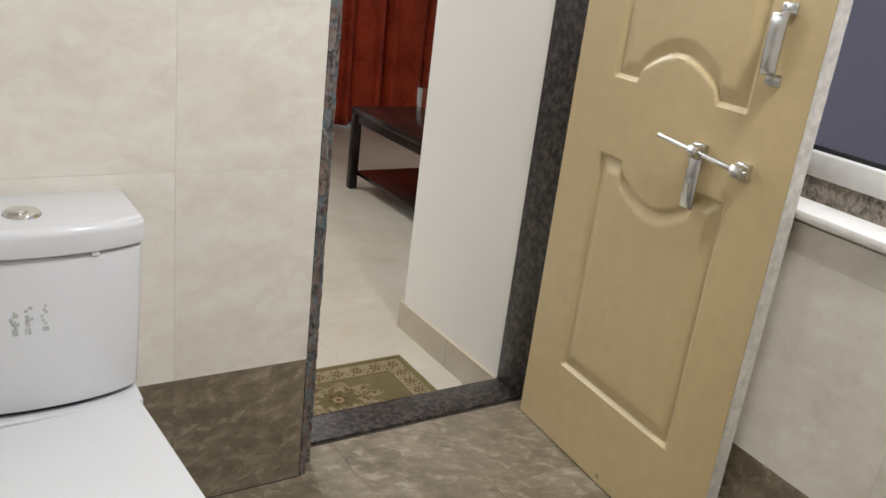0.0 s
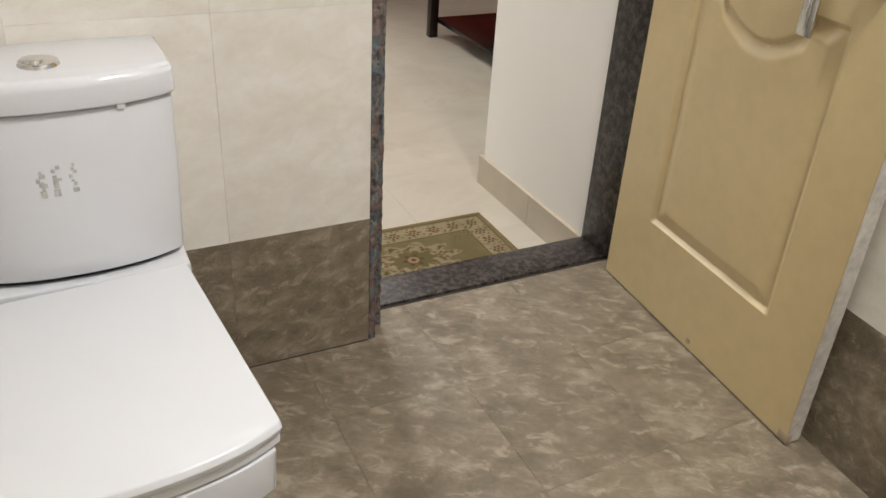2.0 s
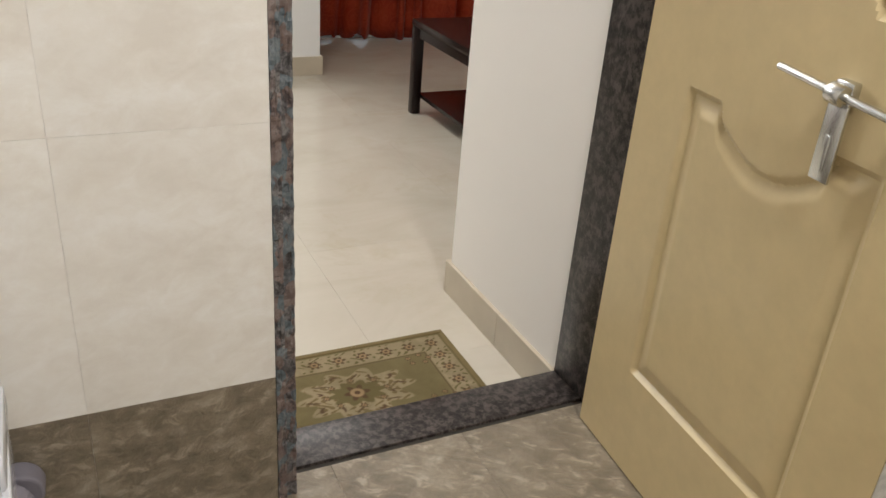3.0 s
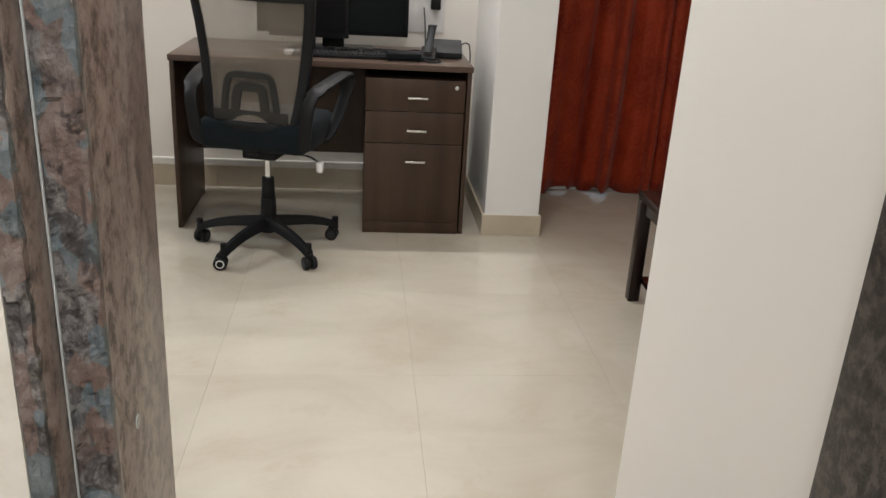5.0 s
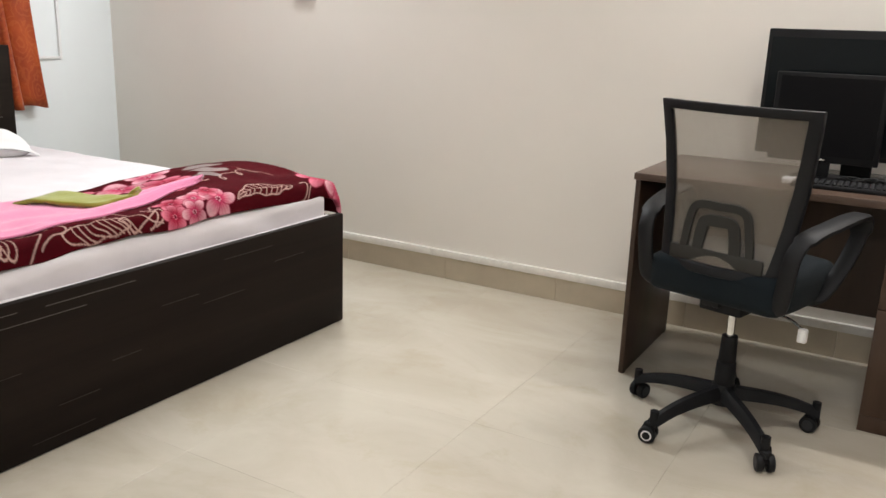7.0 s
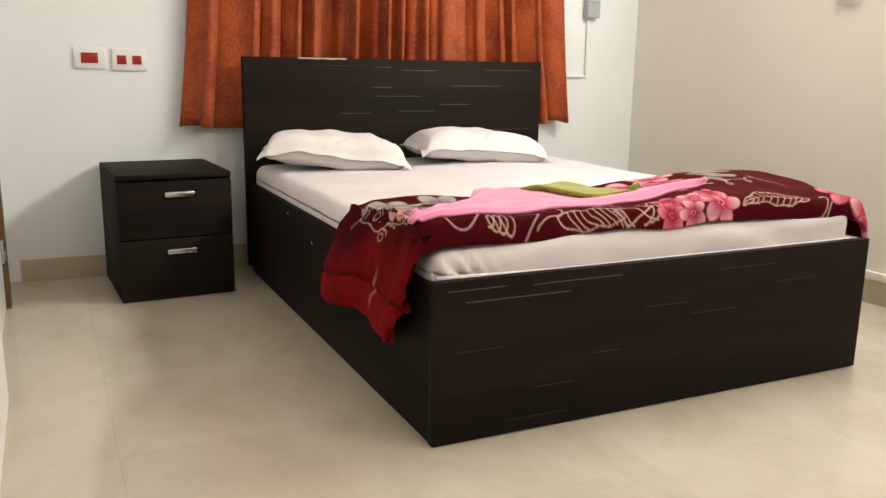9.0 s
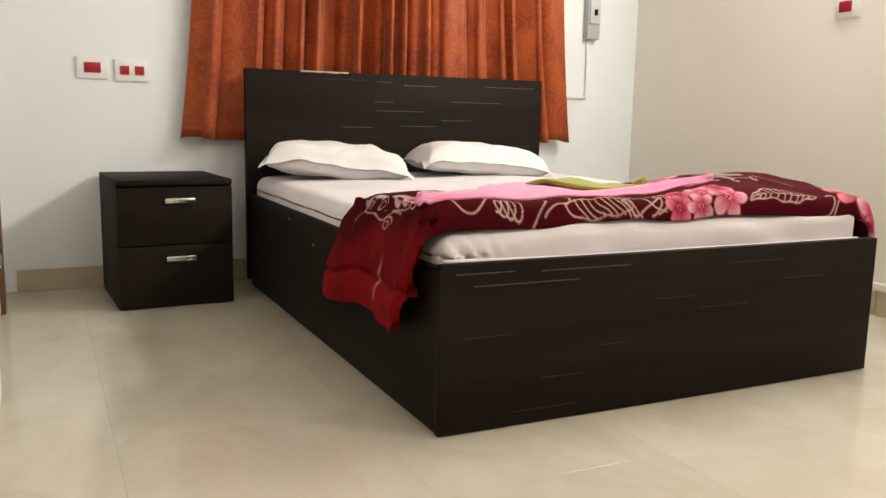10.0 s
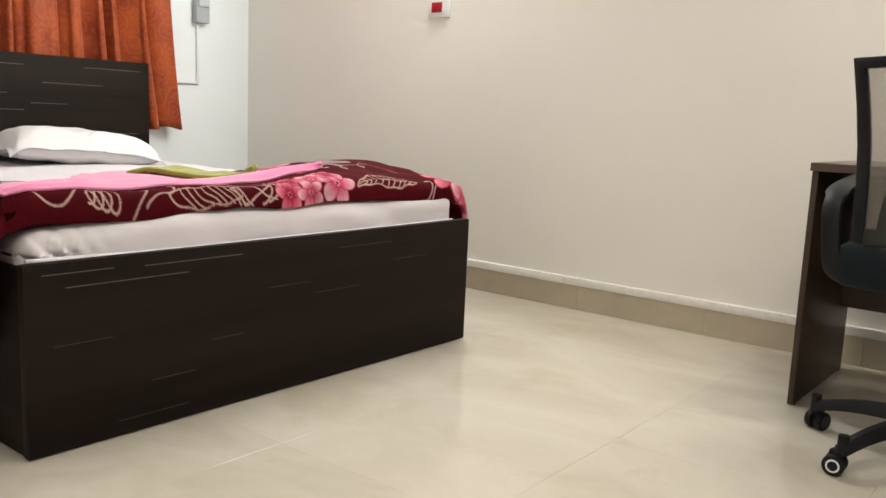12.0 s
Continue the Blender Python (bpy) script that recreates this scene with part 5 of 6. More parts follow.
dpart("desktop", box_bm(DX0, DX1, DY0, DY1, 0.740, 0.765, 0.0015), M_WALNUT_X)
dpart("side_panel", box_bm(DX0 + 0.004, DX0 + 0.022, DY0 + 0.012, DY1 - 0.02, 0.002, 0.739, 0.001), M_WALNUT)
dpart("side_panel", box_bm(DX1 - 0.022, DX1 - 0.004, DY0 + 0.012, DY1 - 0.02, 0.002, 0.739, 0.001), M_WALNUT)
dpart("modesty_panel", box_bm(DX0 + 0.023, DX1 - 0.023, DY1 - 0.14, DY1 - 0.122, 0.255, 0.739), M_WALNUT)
for x in (DX0 + 0.013, DX1 - 0.013):
    for y in (DY0 + 0.03, DY1 - 0.05):
        dpart("foot_glide", cyl_bm((x, y, 0), (x, y, 0.004), 0.012, n=12), M_BLACK)
ped = dpart("pedestal", box_bm(0.150, DX1 - 0.028, DY0 + 0.027, DY1 - 0.145, 0.001, 0.700), M_WALNUT)
dpart("plinth", box_bm(0.150, DX1 - 0.028, DY0 + 0.010, DY0 + 0.0265, 0.001, 0.055, 0.001), M_WALNUT, "", ped)
for z0, z1, hz in ((0.563, 0.702, 0.624), (0.422, 0.560, 0.481), (0.058, 0.419, 0.342)):
    dr = dpart("drawer_front", box_bm(0.151, DX1 - 0.030, DY0 + 0.006, DY0 + 0.0265, z0, z1, 0.0015), M_WALNUT, "", ped)
    bm = box_bm(0.332, 0.420, DY0 - 0.018, DY0 - 0.010, hz - 0.005, hz + 0.005, 0.002)
    for xx in (0.340, 0.412):
        box_bm(xx - 0.004, xx + 0.004, DY0 - 0.0105, DY0 + 0.0065, hz - 0.003, hz + 0.003, bm=bm)
    dpart("handle", bm, M_STEEL, "slim steel bar handle", ped)
dpart("lock", cyl_bm((0.545, DY0 + 0.002, 0.672), (0.545, DY0 + 0.0065, 0.672), 0.009, n=18, bevel=0.001), M_STEEL, "round steel lock", ped)

# ---- television ----
tv = thing("television", "large black flat television standing on the desk", "television", (-0.003, 3.40, 0.765))
part("casing", box_bm(-0.348, 0.348, -0.018, 0.02, 0.065, 0.510, 0.004), M_BLACK, tv)
part("screen", box_bm(-0.334, 0.334, -0.0196, -0.0178, 0.083, 0.481), M_SCREEN, tv, "switched-off glossy screen")
part("back_shell", box_bm(-0.25, 0.25, 0.018, 0.055, 0.10, 0.40, 0.012), M_BLACK, tv)
part("neck", box_bm(-0.05, 0.05, -0.006, 0.03, 0.008, 0.075, 0.004), M_BLACK, tv)
part("stand", box_bm(-0.19, 0.19, -0.085, 0.09, 0.0, 0.010, 0.003), M_SCREEN, tv, "glossy black foot plate")

# ---- smaller monitor in front ----
mo = thing("monitor", "small black computer monitor in front of the television", "monitor", (-0.107, 3.27, 0.765))
part("casing", box_bm(-0.178, 0.178, -0.014, 0.014, 0.062, 0.365, 0.004), M_BLACK, mo)
part("screen", box_bm(-0.162, 0.162, -0.0152, -0.0138, 0.086, 0.352), M_SCREEN2, mo, "dark switched-off screen")
part("badge", box_bm(-0.012, 0.012, -0.0150, -0.0138, 0.069, 0.075), M_STEEL, mo, "tiny silver badge")
part("neck", box_bm(-0.028, 0.028, -0.002, 0.026, 0.008, 0.10, 0.004), M_BLACK, mo)
part("base", cyl_bm((0, 0.01, 0), (0, 0.01, 0.012), 0.105, 0.09, 36, bevel=0.002), M_BLACK, mo)

# ---- keyboard ----
kb = thing("keyboard", "black computer keyboard lying on the desk", "keyboard", (0.045, 3.125, 0.765), 2)
part("body", box_bm(-0.215, 0.215, -0.062, 0.062, 0, 0.015, 0.004), M_BLACK, kb)
key = finish("key", box_bm(-0.007, 0.007, -0.007, 0.007, 0, 0.006, 0.0012, 1), M_BLACK, None)
for r in range(5):
    for k in range(22):
        o = new("key", key)
        o.parent = kb
        o.location = (-0.2 + k * 0.019, -0.045 + r * 0.0215, 0.0148)

# ---- small things on the desk ----
bx = thing("set_top_box", "flat black set-top box on the desk", "set-top box", (0.315, 3.10, 0.765))
part("body", box_bm(-0.075, 0.075, -0.055, 0.055, 0.003, 0.036, 0.004), M_BLACK, bx)
part("front_panel", box_bm(-0.07, 0.07, -0.0565, -0.0545, 0.008, 0.031, 0.001), M_SCREEN, bx)
for sx in (-0.06, 0.06):
    for sy in (-0.04, 0.04):
        part("foot", cyl_bm((sx, sy, 0), (sx, sy, 0.004), 0.007, n=10), M_GAP, bx)
ph = thing("telephone", "dark grey desk telephone with upright handset", "telephone", (0.425, 3.14, 0.765), -8)
bm = loft_bm([[(-0.035, -0.07, 0), (0.035, -0.07, 0), (0.035, 0.07, 0), (-0.035, 0.07, 0)], [(-0.033, -0.068, 0.016), (0.033, -0.068, 0.016), (0.033, 0.068, 0.05), (-0.033, 0.068, 0.05)]])
part("base", bm, M_BLACK, ph)
pts = curve_points([(0, -0.03, 0.035), (0.002, -0.012, 0.060), (0.006, 0.018, 0.095), (0.01, 0.045, 0.135), (0.011, 0.05, 0.148)], 5)
rings = []
for i, p in enumerate(pts):
    e = abs(2 * i / (len(pts) - 1) - 1)
    w = 0.017 + 0.007 * e ** 2 - 0.012 * max(0, e - 0.9) / 0.1
    rings.append([p + Vector((math.cos(q) * w, math.sin(q) * w * 0.8, 0)) for q in [k * math.pi / 6 for k in range(12)]])
part("handset", loft_bm(rings), M_GREY_PL, ph, "grey plastic handset")
part("cord", tube_bm(curve_points([(-0.02, -0.06, 0.012), (0.01, -0.095, 0.004), (0.05, -0.09, 0.004), (0.06, -0.05, 0.004), (0.034, -0.03, 0.01)], 8), 0.004, 8), M_CABLE, ph)
rt = thing("router", "dark grey flat router lying tilted on the desk", "router", (0.525, 3.28, 0.765), -4)
bm = box_bm(-0.065, 0.065, -0.085, 0.085, 0.004, 0.034, 0.005)
bm.transform(Matrix.Rotation(radians(14), 4, "X") @ Matrix.Translation((0, 0, 0.018)))
part("body", bm, M_GREY_PL, rt)
part("prop", box_bm(-0.05, 0.05, 0.03, 0.07, 0, 0.02, 0.002), M_BLACK, rt)
part("foot", box_bm(-0.05, 0.05, -0.08, -0.06, 0, 0.006, 0.001), M_GAP, rt)
solid("soap_box", box_bm(-0.205, -0.125, 3.10, 3.155, 0.7655, 0.785, 0.005), M_WHITE_PL, "small white plastic box on the desk", "box")
cab = thing("desk_cables", "tangle of black cables across the desk", "cables", (0, 3.3, 0.765))
rnd = random.Random(21)
for k in range(7):
    x0 = rnd.uniform(-0.1, 0.15)
    pts = [(x0 + i * 0.07 + rnd.uniform(-0.02, 0.02), rnd.uniform(-0.10, 0.04), 0.005 + rnd.uniform(0, 0.012)) for i in range(6)]
    part("cable", tube_bm(curve_points(pts, 8), 0.0032, 8), M_CABLE, cab)
part("cable", tube_bm(curve_points([(0.575, 0.02, 0.04), (0.62, 0.06, 0.055), (0.645, 0.10, 0.02), (0.652, 0.12, -0.12), (0.648, 0.11, -0.3), (0.66, 0.16, -0.42)], 8), 0.0032, 8), M_CABLE, cab)
part("cable", tube_bm(curve_points([(0.43, 0.29, 0.19), (0.435, 0.24, 0.12), (0.43, 0.10, 0.01), (0.40, -0.02, 0.006)], 8), 0.0035, 8), M_CABLE, cab)

# ---- switch plates ----
def switch_plate(name, at, rz, w, h, modules, label, group="wall switches"):
    """A white plate with red modules: (offset, width, height, kind)."""
    ob = thing(name, label, "switch plate", at, rz, group)
    part("plate", box_bm(-w / 2, w / 2, -0.012, 0, -h / 2, h / 2, 0.004), M_WHITE_PL, ob)
    for ox, mw, mh, sort in modules:
        m = part("socket" if sort == "socket" else "switch", box_bm(ox - mw / 2, ox + mw / 2, -0.016, -0.0115, -mh / 2, mh / 2, 0.0015), M_RED_PL, ob, "glossy red insert")
        if sort == "socket":
            for dx, dz in ((0, 0.011), (-0.008, -0.006), (0.008, -0.006)):
                part("pin_hole", cyl_bm((ox + dx, -0.0164, dz), (ox + dx, -0.0158, dz), 0.003, n=8), M_GAP, m)
    return ob


switch_plate("switch_plate", (XW, 0.469, 1.055), 90, 0.138, 0.102, [(0.0, 0.074, 0.048, "switch")], "white wall switch plate with one wide red rocker")
switch_plate("socket_plate", (XW, 0.645, 1.048), 90, 0.155, 0.102, [(-0.034, 0.042, 0.042, "socket"), (0.034, 0.042, 0.042, "switch")], "white plate with a red socket and red switch")
switch_plate("switch_plate", (-2.722, YN, 1.405), 0, 0.136, 0.104, [(-0.012, 0.068, 0.05, "switch")], "white wall plate with a red insert high above the bed")
sw = switch_plate("switch_board", (0.443, YN, 0.948), 0, 0.19, 0.236, [(-0.062, 0.034, 0.046, "switch"), (-0.012, 0.040, 0.046, "switch"), (0.048, 0.046, 0.046, "socket")], "white switchboard with red switches behind the desk")
for o in sw.children:
    if o.name.startswith(("switch", "socket")):
        o.location.z = 0.075
chg = thing("charger", "black power adapter plugged into the switchboard", "charger", (0.489, YN - 0.018, 1.0))
part("body", box_bm(-0.024, 0.024, -0.045, -0.001, -0.055, 0.03, 0.006), M_BLACK, chg)

# box and conduit on the bed wall
cb = thing("isolator_box", "grey isolator box with a white conduit on the wall", "electrical box", (XW, 3.292, 1.345))
part("housing", box_bm(0, 0.05, -0.045, 0.045, 0, 0.26, 0.006), M_GREY_BOX, cb)
part("cover", box_bm(0.049, 0.062, -0.036, 0.036, 0.09, 0.25, 0.004), simple("pale_grey_cover", (0.55, 0.57, 0.58), 0.4), cb)
part("lever", box_bm(0.06, 0.07, -0.01, 0.012, 0.14, 0.175, 0.002), M_BLACK, cb)
part("conduit", box_bm(0, 0.016, -0.020, -0.004, -0.355, -0.001, 0.002), M_WHITE_PL, cb, "white plastic cable trunking")
part("conduit", box_bm(0, 0.016, -0.42, -0.0205, -0.355, -0.339, 0.002), M_WHITE_PL, cb, "white plastic cable trunking")

# ---- office chair ----
chair = thing("office_chair", "black office chair with taupe mesh back on castors", "office chair", (-0.246, 2.766, 0), -15)


def chair_leg(k):
    ang = radians(k + 4)
    d = Vector((math.cos(ang), math.sin(ang), 0))
    s = Vector((-d.y, d.x, 0))
    rings = []
    for i in range(9):
        t = i / 8
        p = d * (0.035 + 0.270 * t) + Vector((0, 0, 0.115 - 0.012 * t - 0.035 * t ** 3))
        w, h = 0.026 - 0.006 * t, 0.022 - 0.007 * t
        rings.append([p + s * (cx * w) + Vector((0, 0, cz * h)) for cx, cz in ((-1, -0.8), (-0.8, 0.4), (-0.4, 1), (0.4, 1), (0.8, 0.4), (1, -0.8))])
    bm = loft_bm(rings)
    e = d * 0.297
    cyl_bm(e + Vector((0, 0, 0.055)), e + Vector((0, 0, 0.105)), 0.014, n=14, bm=bm)
    leg = part("leg", bm, M_BLACK, chair)
    # twin-wheel castor
    turn = radians(k * 1.7 + 40)
    ax = Vector((math.cos(turn), math.sin(turn), 0))
    off = Vector((-ax.y, ax.x, 0)) * 0.014
    c = e + off + Vector((0, 0, 0.0275))
    bm = cyl_bm(c - ax * 0.026, c - ax * 0.006, 0.0275, n=22, bevel=0.004)
    cyl_bm(c + ax * 0.006, c + ax * 0.026, 0.0275, n=22, bm=bm, bevel=0.004)
    cyl_bm(c - ax * 0.01, c + ax * 0.01, 0.012, n=10, bm=bm)
    box_bm(c.x - 0.014, c.x + 0.014, c.y - 0.014, c.y + 0.014, 0.042, 0.066, 0.006, bm=bm)
    cs = part("castor", bm, M_BLACK, leg)
    for sg in (-1, 1):
        bm = cyl_bm(c + ax * sg * 0.026, c + ax * sg * 0.0275, 0.017, n=20)
        cap = part("hub_cap", bm, M_GREY_PL if k != 251 else M_WHITE_PL, leg, "pale worn hub ring" if k == 251 else "")
        if k == 251:
            bm = cyl_bm(c + ax * sg * 0.027, c + ax * sg * 0.0285, 0.0125, n=20)
            part("hub", bm, M_BLACK, leg)


for k in (251, 318, 33, 107, 183):
    chair_leg(k)
part("hub", cyl_bm((0, 0, 0.075), (0, 0, 0.145), 0.045, 0.036, 24, bevel=0.006), M_BLACK, chair)
bm = cyl_bm((0, 0, 0.14), (0, 0, 0.22), 0.033, 0.031, 20, bevel=0.003)
cyl_bm((0, 0, 0.22), (0, 0, 0.31), 0.028, 0.025, 20, bm, 0.003)
part("cylinder_cover", bm, M_BLACK, chair)
part("gas_piston", cyl_bm((0, 0, 0.305), (0, 0, 0.41), 0.0125, n=16), M_CHROME, chair, "chrome gas lift")
part("mechanism", box_bm(-0.07, 0.07, -0.10, 0.10, 0.405, 0.451, 0.008), M_BLACK, chair)
part("lever", tube_bm(curve_points([(0.06, 0.03, 0.41), (0.16, 0.03, 0.405), (0.215, 0.02, 0.385)], 6), 0.005, 8), M_STEEL, chair, "steel height lever")
bm = box_bm(0.205, 0.232, 0.005, 0.03, 0.345, 0.39, 0.006)
part("lever_paddle", bm, M_WHITE_PL, chair, "pale lever end")


def seat_bm():
    bm = box_bm(-0.235, 0.235, -0.195, 0.255, 0.455, 0.570, 0.040, 4)
    bmesh.ops.subdivide_edges(bm, edges=[e for e in bm.edges if e.calc_length() > 0.2], cuts=10, use_grid_fill=True)
    for v in bm.verts:
        x, y, z = v.co
        r = max(0, 1 - (x / 0.25) ** 2) * max(0, 1 - ((y - 0.02) / 0.26) ** 2)
        v.co.z += 0.018 * r * (z > 0.50) - 0.02 * max(0, (y - 0.16) / 0.1) ** 2
        k = 1 - 0.14 * max(0, (abs(y - 0.02) / 0.235)) ** 4
        v.co.x *= k
    return bm


part("seat", seat_bm(), M_SEATFAB, chair, "padded black fabric seat", 60)


def back_at(s, t):
    """s across (-1 to 1), t up (0 to 1): the curved plane of the backrest."""
    half = 0.187 + 0.060 * t ** 0.8
    z = 0.545 + 0.505 * t
    y = -0.19 + 0.045 * (s * s) + 0.015 * t + 0.035 * math.sin(math.pi * t)
    return Vector((s * half, y, z))


def back_frame_bm():
    pts = []
    for t in (0.0, 0.15, 0.35, 0.55, 0.75, 0.9, 1.0):
        pts.append((-1, t))
    pts += [(-0.5, 1.0), (0, 1.0), (0.5, 1.0)]
    for t in (1.0, 0.9, 0.75, 0.55, 0.35, 0.15, 0.0):
        pts.append((1, t))
    pts += [(0.5, 0.0), (0, 0.0), (-0.5, 0.0)]
    own = bmesh.new()
    rings = []
    for i, (s, t) in enumerate(pts):
        c = back_at(s, t)
        inn = back_at(s * (0.80 + 0.06 * t if abs(s) == 1 else 1), min(0.945, max(0.06, t)))
        d = 0.013
        rings.append([c + Vector((0, -d, 0)), c + Vector((0, d, 0)), inn + Vector((0, d, 0)), inn + Vector((0, -d, 0))])
    vs = [[own.verts.new(p) for p in r] for r in rings]
    n = len(vs)
    for i in range(n):
        a, b = vs[i], vs[(i + 1) % n]
        for k in range(4):
            own.faces.new((a[k], a[(k + 1) % 4], b[(k + 1) % 4], b[k]))
    bmesh.ops.recalc_face_normals(own, faces=own.faces[:])
    bmesh.ops.bevel(own, geom=[e for e in own.edges if e.calc_face_angle(0) > 0.8], offset=0.005, segments=2, profile=0.5, affect="EDGES")
    return own


part("back_frame", back_frame_bm(), M_BLACK, chair, "", 50)
part("net", grid_bm(14, 20, lambda a, b: back_at((a * 2 - 1) * 0.9, 0.03 + 0.94 * b)), M_NET, chair, "see-through taupe mesh", 180)


def arch_bm(half, z0, z1, w):
    pts = curve_points([(-half, 0, z0), (-half * 0.92, 0, (z0 + z1) / 2), (-half * 0.72, 0, z1 - 0.006), (0, 0, z1), (half * 0.72, 0, z1 - 0.006), (half * 0.92, 0, (z0 + z1) / 2), (half, 0, z0)], 6)
    rings = []
    for i, p in enumerate(pts):
        d = (pts[min(i + 1, len(pts) - 1)] - pts[max(i - 1, 0)]).normalized()
        nrm = Vector((-d.z, 0, d.x))
        rings.append([p + nrm * (w * a) + Vector((0, b, 0)) for a, b in ((-1, -0.005), (1, -0.005), (1, 0.006), (-1, 0.006))])
    bm = loft_bm(rings)
    yy = -0.170
    bm.transform(Matrix.Translation((0, yy, 0)))
    return bm


part("lumbar_arch", arch_bm(0.106, 0.610, 0.752, 0.012), M_LUMBAR, chair)
part("lumbar_arch", arch_bm(0.060, 0.612, 0.708, 0.017), M_LUMBAR, chair)
part("lumbar_plate", box_bm(-0.150, 0.150, -0.176, -0.164, 0.572, 0.618, 0.005), M_LUMBAR, chair, "charcoal plastic lumbar plate")
bm = tube_bm(curve_points([(-0.12, -0.13, 0.60), (-0.05, -0.16, 0.575), (0.05, -0.16, 0.575), (0.12, -0.13, 0.60)], 6), 0.014, 10)
box_bm(-0.03, 0.03, -0.17, -0.06, 0.44, 0.57, 0.01, bm=bm)
part("back_bracket", bm, M_BLACK, chair)
for sgn in (-1, 1):
    pts = curve_points([(sgn * 0.17, -0.13, 0.462), (sgn * 0.212, -0.175, 0.49), (sgn * 0.226, -0.185, 0.57), (sgn * 0.236, -0.18, 0.655), (sgn * 0.25, -0.13, 0.700), (sgn * 0.27, -0.03, 0.722), (sgn * 0.288, 0.10, 0.738), (sgn * 0.29, 0.15, 0.725), (sgn * 0.284, 0.155, 0.66), (sgn * 0.262, 0.11, 0.56), (sgn * 0.23, 0.05, 0.48), (sgn * 0.18, 0.03, 0.462)], 5)
    rings = []
    for i, p in enumerate(pts):
        d = (pts[min(i + 1, len(pts) - 1)] - pts[max(i - 1, 0)]).normalized()
        n1 = Vector((1, 0, 0))
        n2 = d.cross(n1).normalized()
        w = 0.032 if p.z > 0.69 else 0.024
        rings.append([p + n1 * (w * a) + n2 * (0.011 * b) for a, b in ((-1, -0.5), (-0.6, -1), (0.6, -1), (1, -0.5), (1, 0.5), (0.6, 1), (-0.6, 1), (-1, 0.5))])
    part("armrest", loft_bm(rings), M_BLACK, chair, "looped black plastic armrest", 45)

# ---- low table by the balcony ----
tb = thing("coffee_table", "dark wooden coffee table with a lower shelf", "coffee table", (1.497, 1.815, 0))
LX, LY = 0.3, 0.45
for sx in (-1, 1):
    for sy in (-1, 1):
        part("leg", box_bm(sx * LX - 0.022, sx * LX + 0.022, sy * LY - 0.022, sy * LY + 0.022, 0, 0.405, 0.003), M_DARKWOOD, tb)
part("top", box_bm(-LX - 0.024, LX + 0.024, -LY - 0.024, LY + 0.024, 0.4052, 0.437, 0.004), M_DARKWOOD, tb, "glossy dark top")
for sy in (-1, 1):
    part("rail", box_bm(-LX + 0.0225, LX - 0.0225, sy * LY - 0.01, sy * LY + 0.01, 0.36, 0.405), M_DARKWOOD, tb)
for sx in (-1, 1):
    part("rail", box_bm(sx * LX - 0.01, sx * LX + 0.01, -LY + 0.0225, LY - 0.0225, 0.36, 0.405), M_DARKWOOD, tb)
part("shelf", box_bm(-LX + 0.0225, LX - 0.0225, -LY - 0.015, LY + 0.015, 0.072, 0.092, 0.002), M_DARKWOOD, tb)
gl = solid("drinking_glass", cyl_bm((0, 0, 0), (0, 0, 0.12), 0.028, 0.034, 28), M_GLASS, "upturned clear drinking glass on the low table", "glass")
gl.matrix_world = pose(1.545, 2.2, 0.4372)

# ---- brown door leaf and frame on the bedroom side of the wall ----
dr = thing("door_3", "brown wooden bedroom door frame with steel hinges", "door", kind="structure")
part("frame_post", box_bm(-3.88, -3.79, 0.045 - 0.02, 0.045 + 0.022, 0.0, 2.1, 0.003), M_BROWN_WOOD, dr)
part("frame_post", box_bm(-2.94, -2.87, 0.045 - 0.02, 0.045 + 0.008, 0.0, 2.1, 0.003), M_WHITE_FR, dr)
part("frame_head", box_bm(-3.789, -2.941, 0.045 - 0.02, 0.045 + 0.008, 2.03, 2.1, 0.003), M_BROWN_WOOD, dr)
part("leaf", box_bm(-3.788, -2.942, 0.045 - 0.018, 0.045 + 0.003, 0.008, 2.028, 0.002), M_WHITE_FR, dr, "white painted door leaf")
for z in (0.25, 1.08, 1.8):
    part("hinge", cyl_bm((-3.785, 0.045 + 0.012, z - 0.05), (-3.785, 0.045 + 0.012, z + 0.05), 0.008, n=12), M_STEEL, dr)

# ---- lamps that light the rooms ----
for spot in (BED_TUBE, DESK_TUBE):
    tl = thing("tube_light", "white batten tube light high on the wall", "tube light", (spot[0], YN, spot[2]), group="tube lights on the wall")
    part("batten", box_bm(-0.62, 0.62, -0.05, 0, -0.02, 0.03, 0.004), M_TUBE, tl)
    part("tube", cyl_bm((-0.58, -0.075, 0.0), (0.58, -0.075, 0.0), 0.014, n=16), M_GLOW, tl, "glowing tube")
# made-up round fixture, out of view, that goes with the bedroom's overhead fill
cl = thing("ceiling_light", "round white ceiling light, unseen, added as room fill", "ceiling light", (0.25, 1.6, CEIL))
part("rim", cyl_bm((0, 0, -0.03), (0, 0, 0), 0.2, n=40, bevel=0.004), M_TUBE, cl)
part("diffuser", cyl_bm((0, 0, -0.034), (0, 0, -0.0305), 0.18, n=40), M_GLOW, cl)
cl = thing("ceiling_light", "square white bathroom ceiling light", "ceiling light", (0.22, -1.35, 2.6))
part("rim", box_bm(-0.17, 0.17, -0.17, 0.17, -0.04, 0, 0.004), M_TUBE, cl)
part("diffuser", box_bm(-0.15, 0.15, -0.15, 0.15, -0.044, -0.0405), M_GLOW, cl)


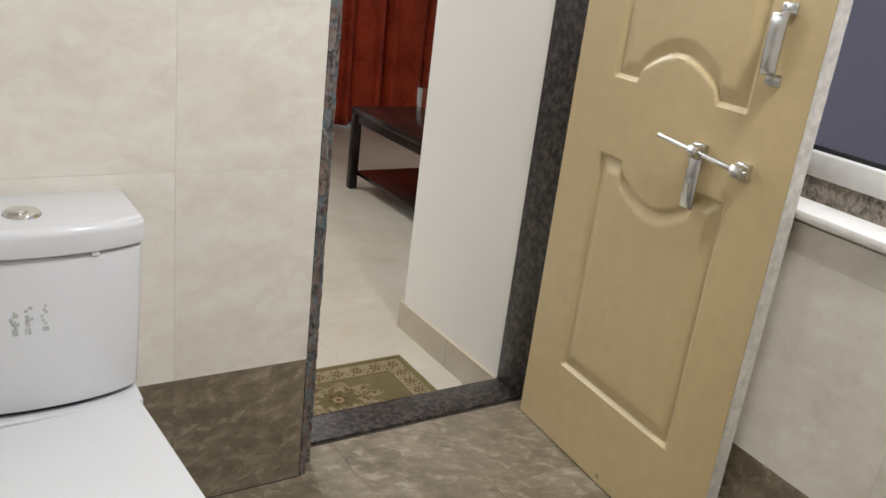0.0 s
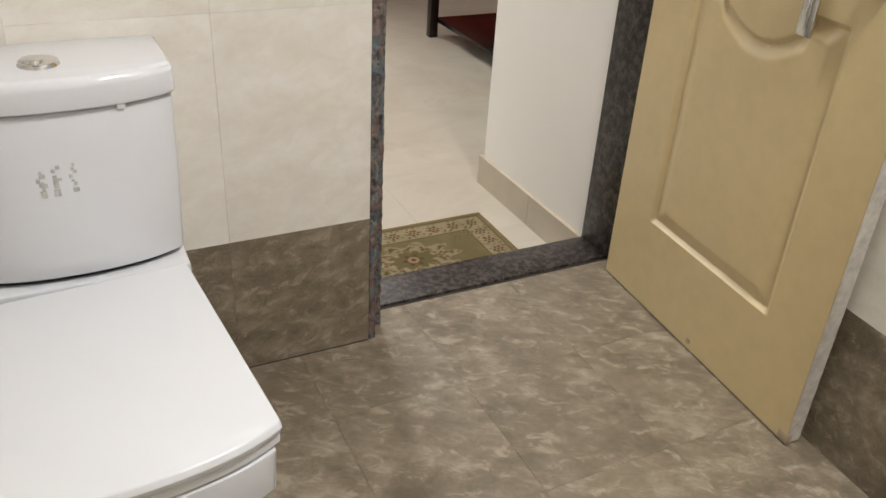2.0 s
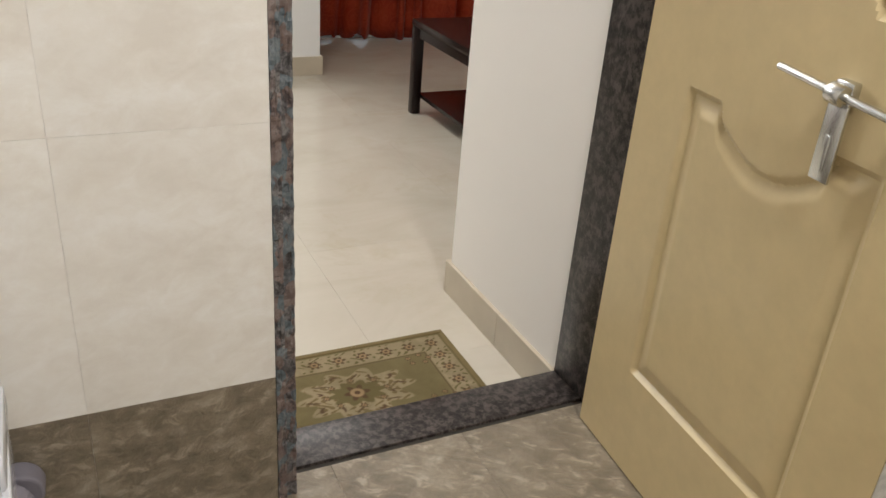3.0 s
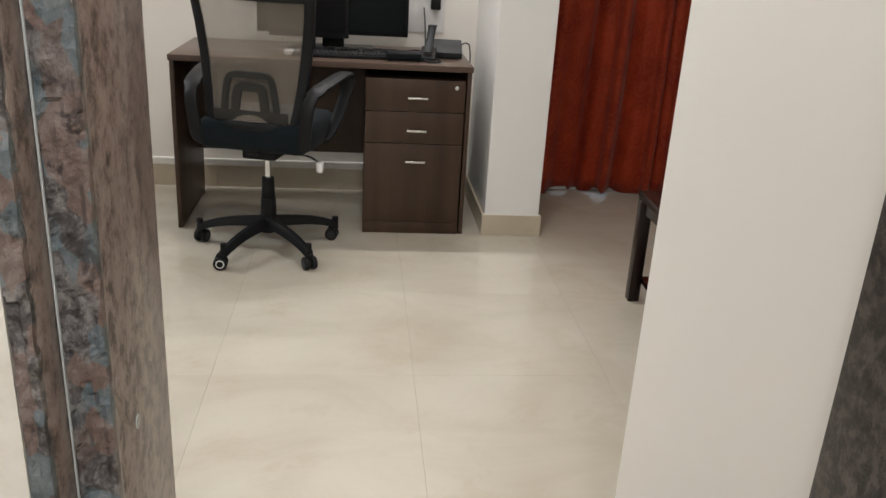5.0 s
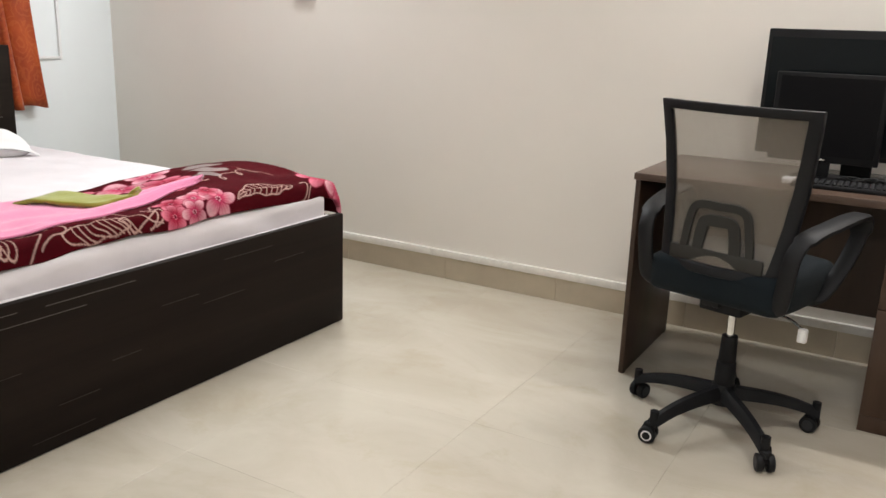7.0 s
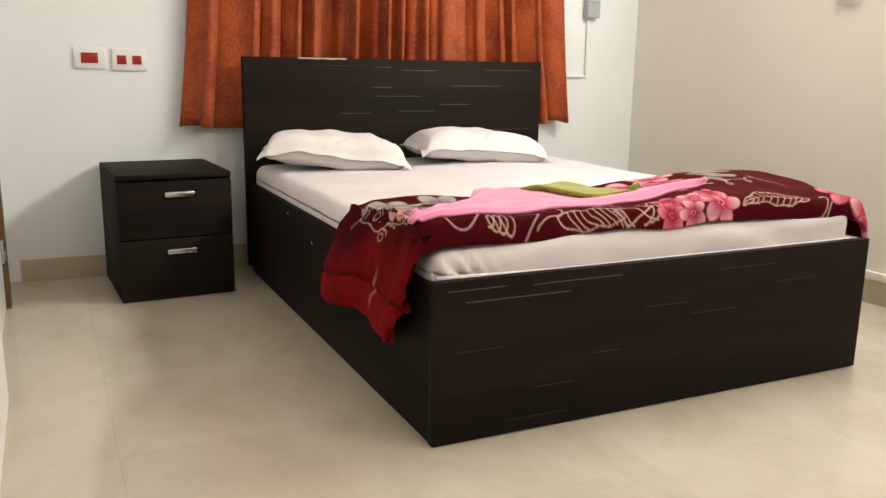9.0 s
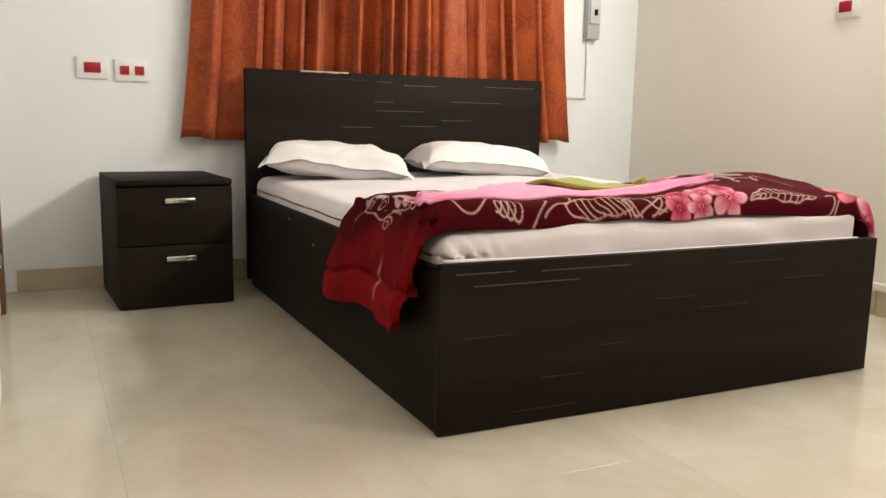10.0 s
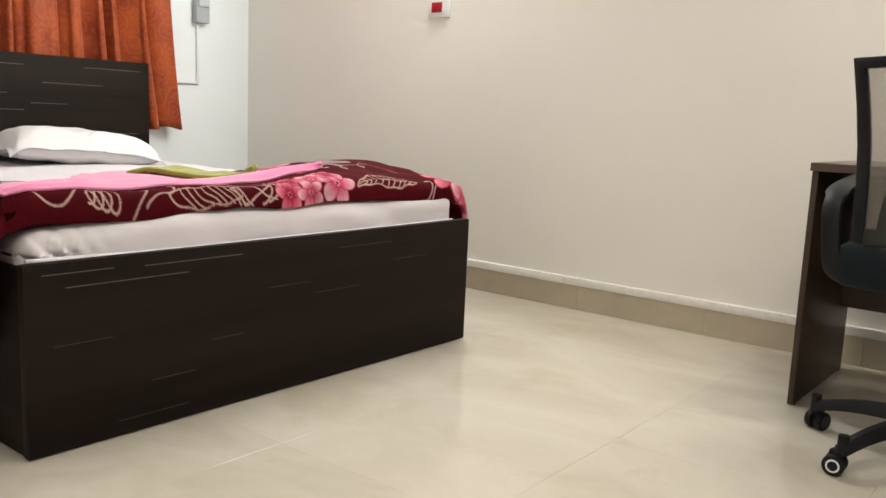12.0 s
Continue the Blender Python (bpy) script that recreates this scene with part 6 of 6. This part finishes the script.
# ---- tiles, piece by piece ----
def tile_grid(parent, name, mat, xs, ys, z, thick, gap, keep=None):
    """Tiles between the joint lines xs and ys; alike sizes share one mesh."""
    shared = {}
    for x0, x1 in zip(xs, xs[1:]):
        for y0, y1 in zip(ys, ys[1:]):
            w, d = round(x1 - x0 - gap, 4), round(y1 - y0 - gap, 4)
            if keep and not keep((x0 + x1) / 2, (y0 + y1) / 2):
                continue
            if (w, d) not in shared:
                shared[w, d] = finish(name, box_bm(-w / 2, w / 2, -d / 2, d / 2, -thick, 0, 0.0004, 1), mat, None)
            ob = new(name, shared[w, d])
            ob.parent = parent
            ob.location = ((x0 + x1) / 2, (y0 + y1) / 2, z)


def lines(start, step, lo, hi):
    out = [lo]
    k = math.ceil((lo + 0.02 - start) / step)
    while start + k * step < hi - 0.02:
        out.append(start + k * step)
        k += 1
    return out + [hi]


tile_grid(bedroom_floor, "tile", M_FLOOR, lines(0.31, 0.615, XW, XE), lines(1.66, 0.645, 0.0455, 3.93), 0.0, 0.0055, 0.00035)
tile_grid(bath_floor, "tile", M_BTILE, lines(0.036, 0.2805, -1.55, 0.70), lines(-0.337, 0.318, -2.6, -0.0315), ZB, 0.0025, 0.0005)
part("threshold_joint", box_bm(JL + 0.002, JR - 0.002, -0.0312, -0.0222, ZB - 0.006, ZB - 0.0008), M_GRIME, bath_floor, "dark grimy joint at the threshold", None)
part("wall_joint", box_bm(-1.2, -0.091, -0.1283, -0.1258, ZB - 0.002, ZB + 0.0012), M_GRIME, bath_floor, "dark joint below the wall tiles", None)


def wall_tiles(parent, name, mat, us, zs, place, thick=0.008, gap=0.0003):
    """Tiles on a wall: place(u, z) gives the pose of a tile whose face looks along its -y."""
    shared = {}
    for u0, u1 in zip(us, us[1:]):
        for z0, z1 in zip(zs, zs[1:]):
            w, h = round(u1 - u0 - gap, 4), round(z1 - z0 - gap, 4)
            if (w, h) not in shared:
                shared[w, h] = finish(name, box_bm(-w / 2, w / 2, 0, thick, -h / 2, h / 2, 0.0002, 1), mat, None)
            ob = new(name, shared[w, h])
            ob.parent = parent
            ob.matrix_local = place((u0 + u1) / 2, (z0 + z1) / 2)


door_wall = bpy.data.objects["wall_door"]
us = lines(-0.371, 0.30, -1.55, JL - 0.0448)
on_door_wall = lambda u, z: pose(u, -0.1255, z)
wall_tiles(door_wall, "dado_tile", M_BTILE, us, [ZB, 0.397], on_door_wall)
wall_tiles(door_wall, "wall_tile", M_CREAM, us, [0.397, 0.825, 1.253, 1.681, 2.109, 2.537], on_door_wall)
on_east = lambda u, z: EASTM @ pose(u, 0.003, z)
us = lines(0.30, 0.30, 0.0, 2.55)
wall_tiles(east_wall, "dado_tile", M_BTILE, us, [ZB, 0.397], on_east)
wall_tiles(east_wall, "wall_tile", M_CREAM, us, [0.397, 0.815], on_east)
wall_tiles(east_wall, "wall_tile", M_CREAM, us, [0.815, WS - 0.004], on_east)
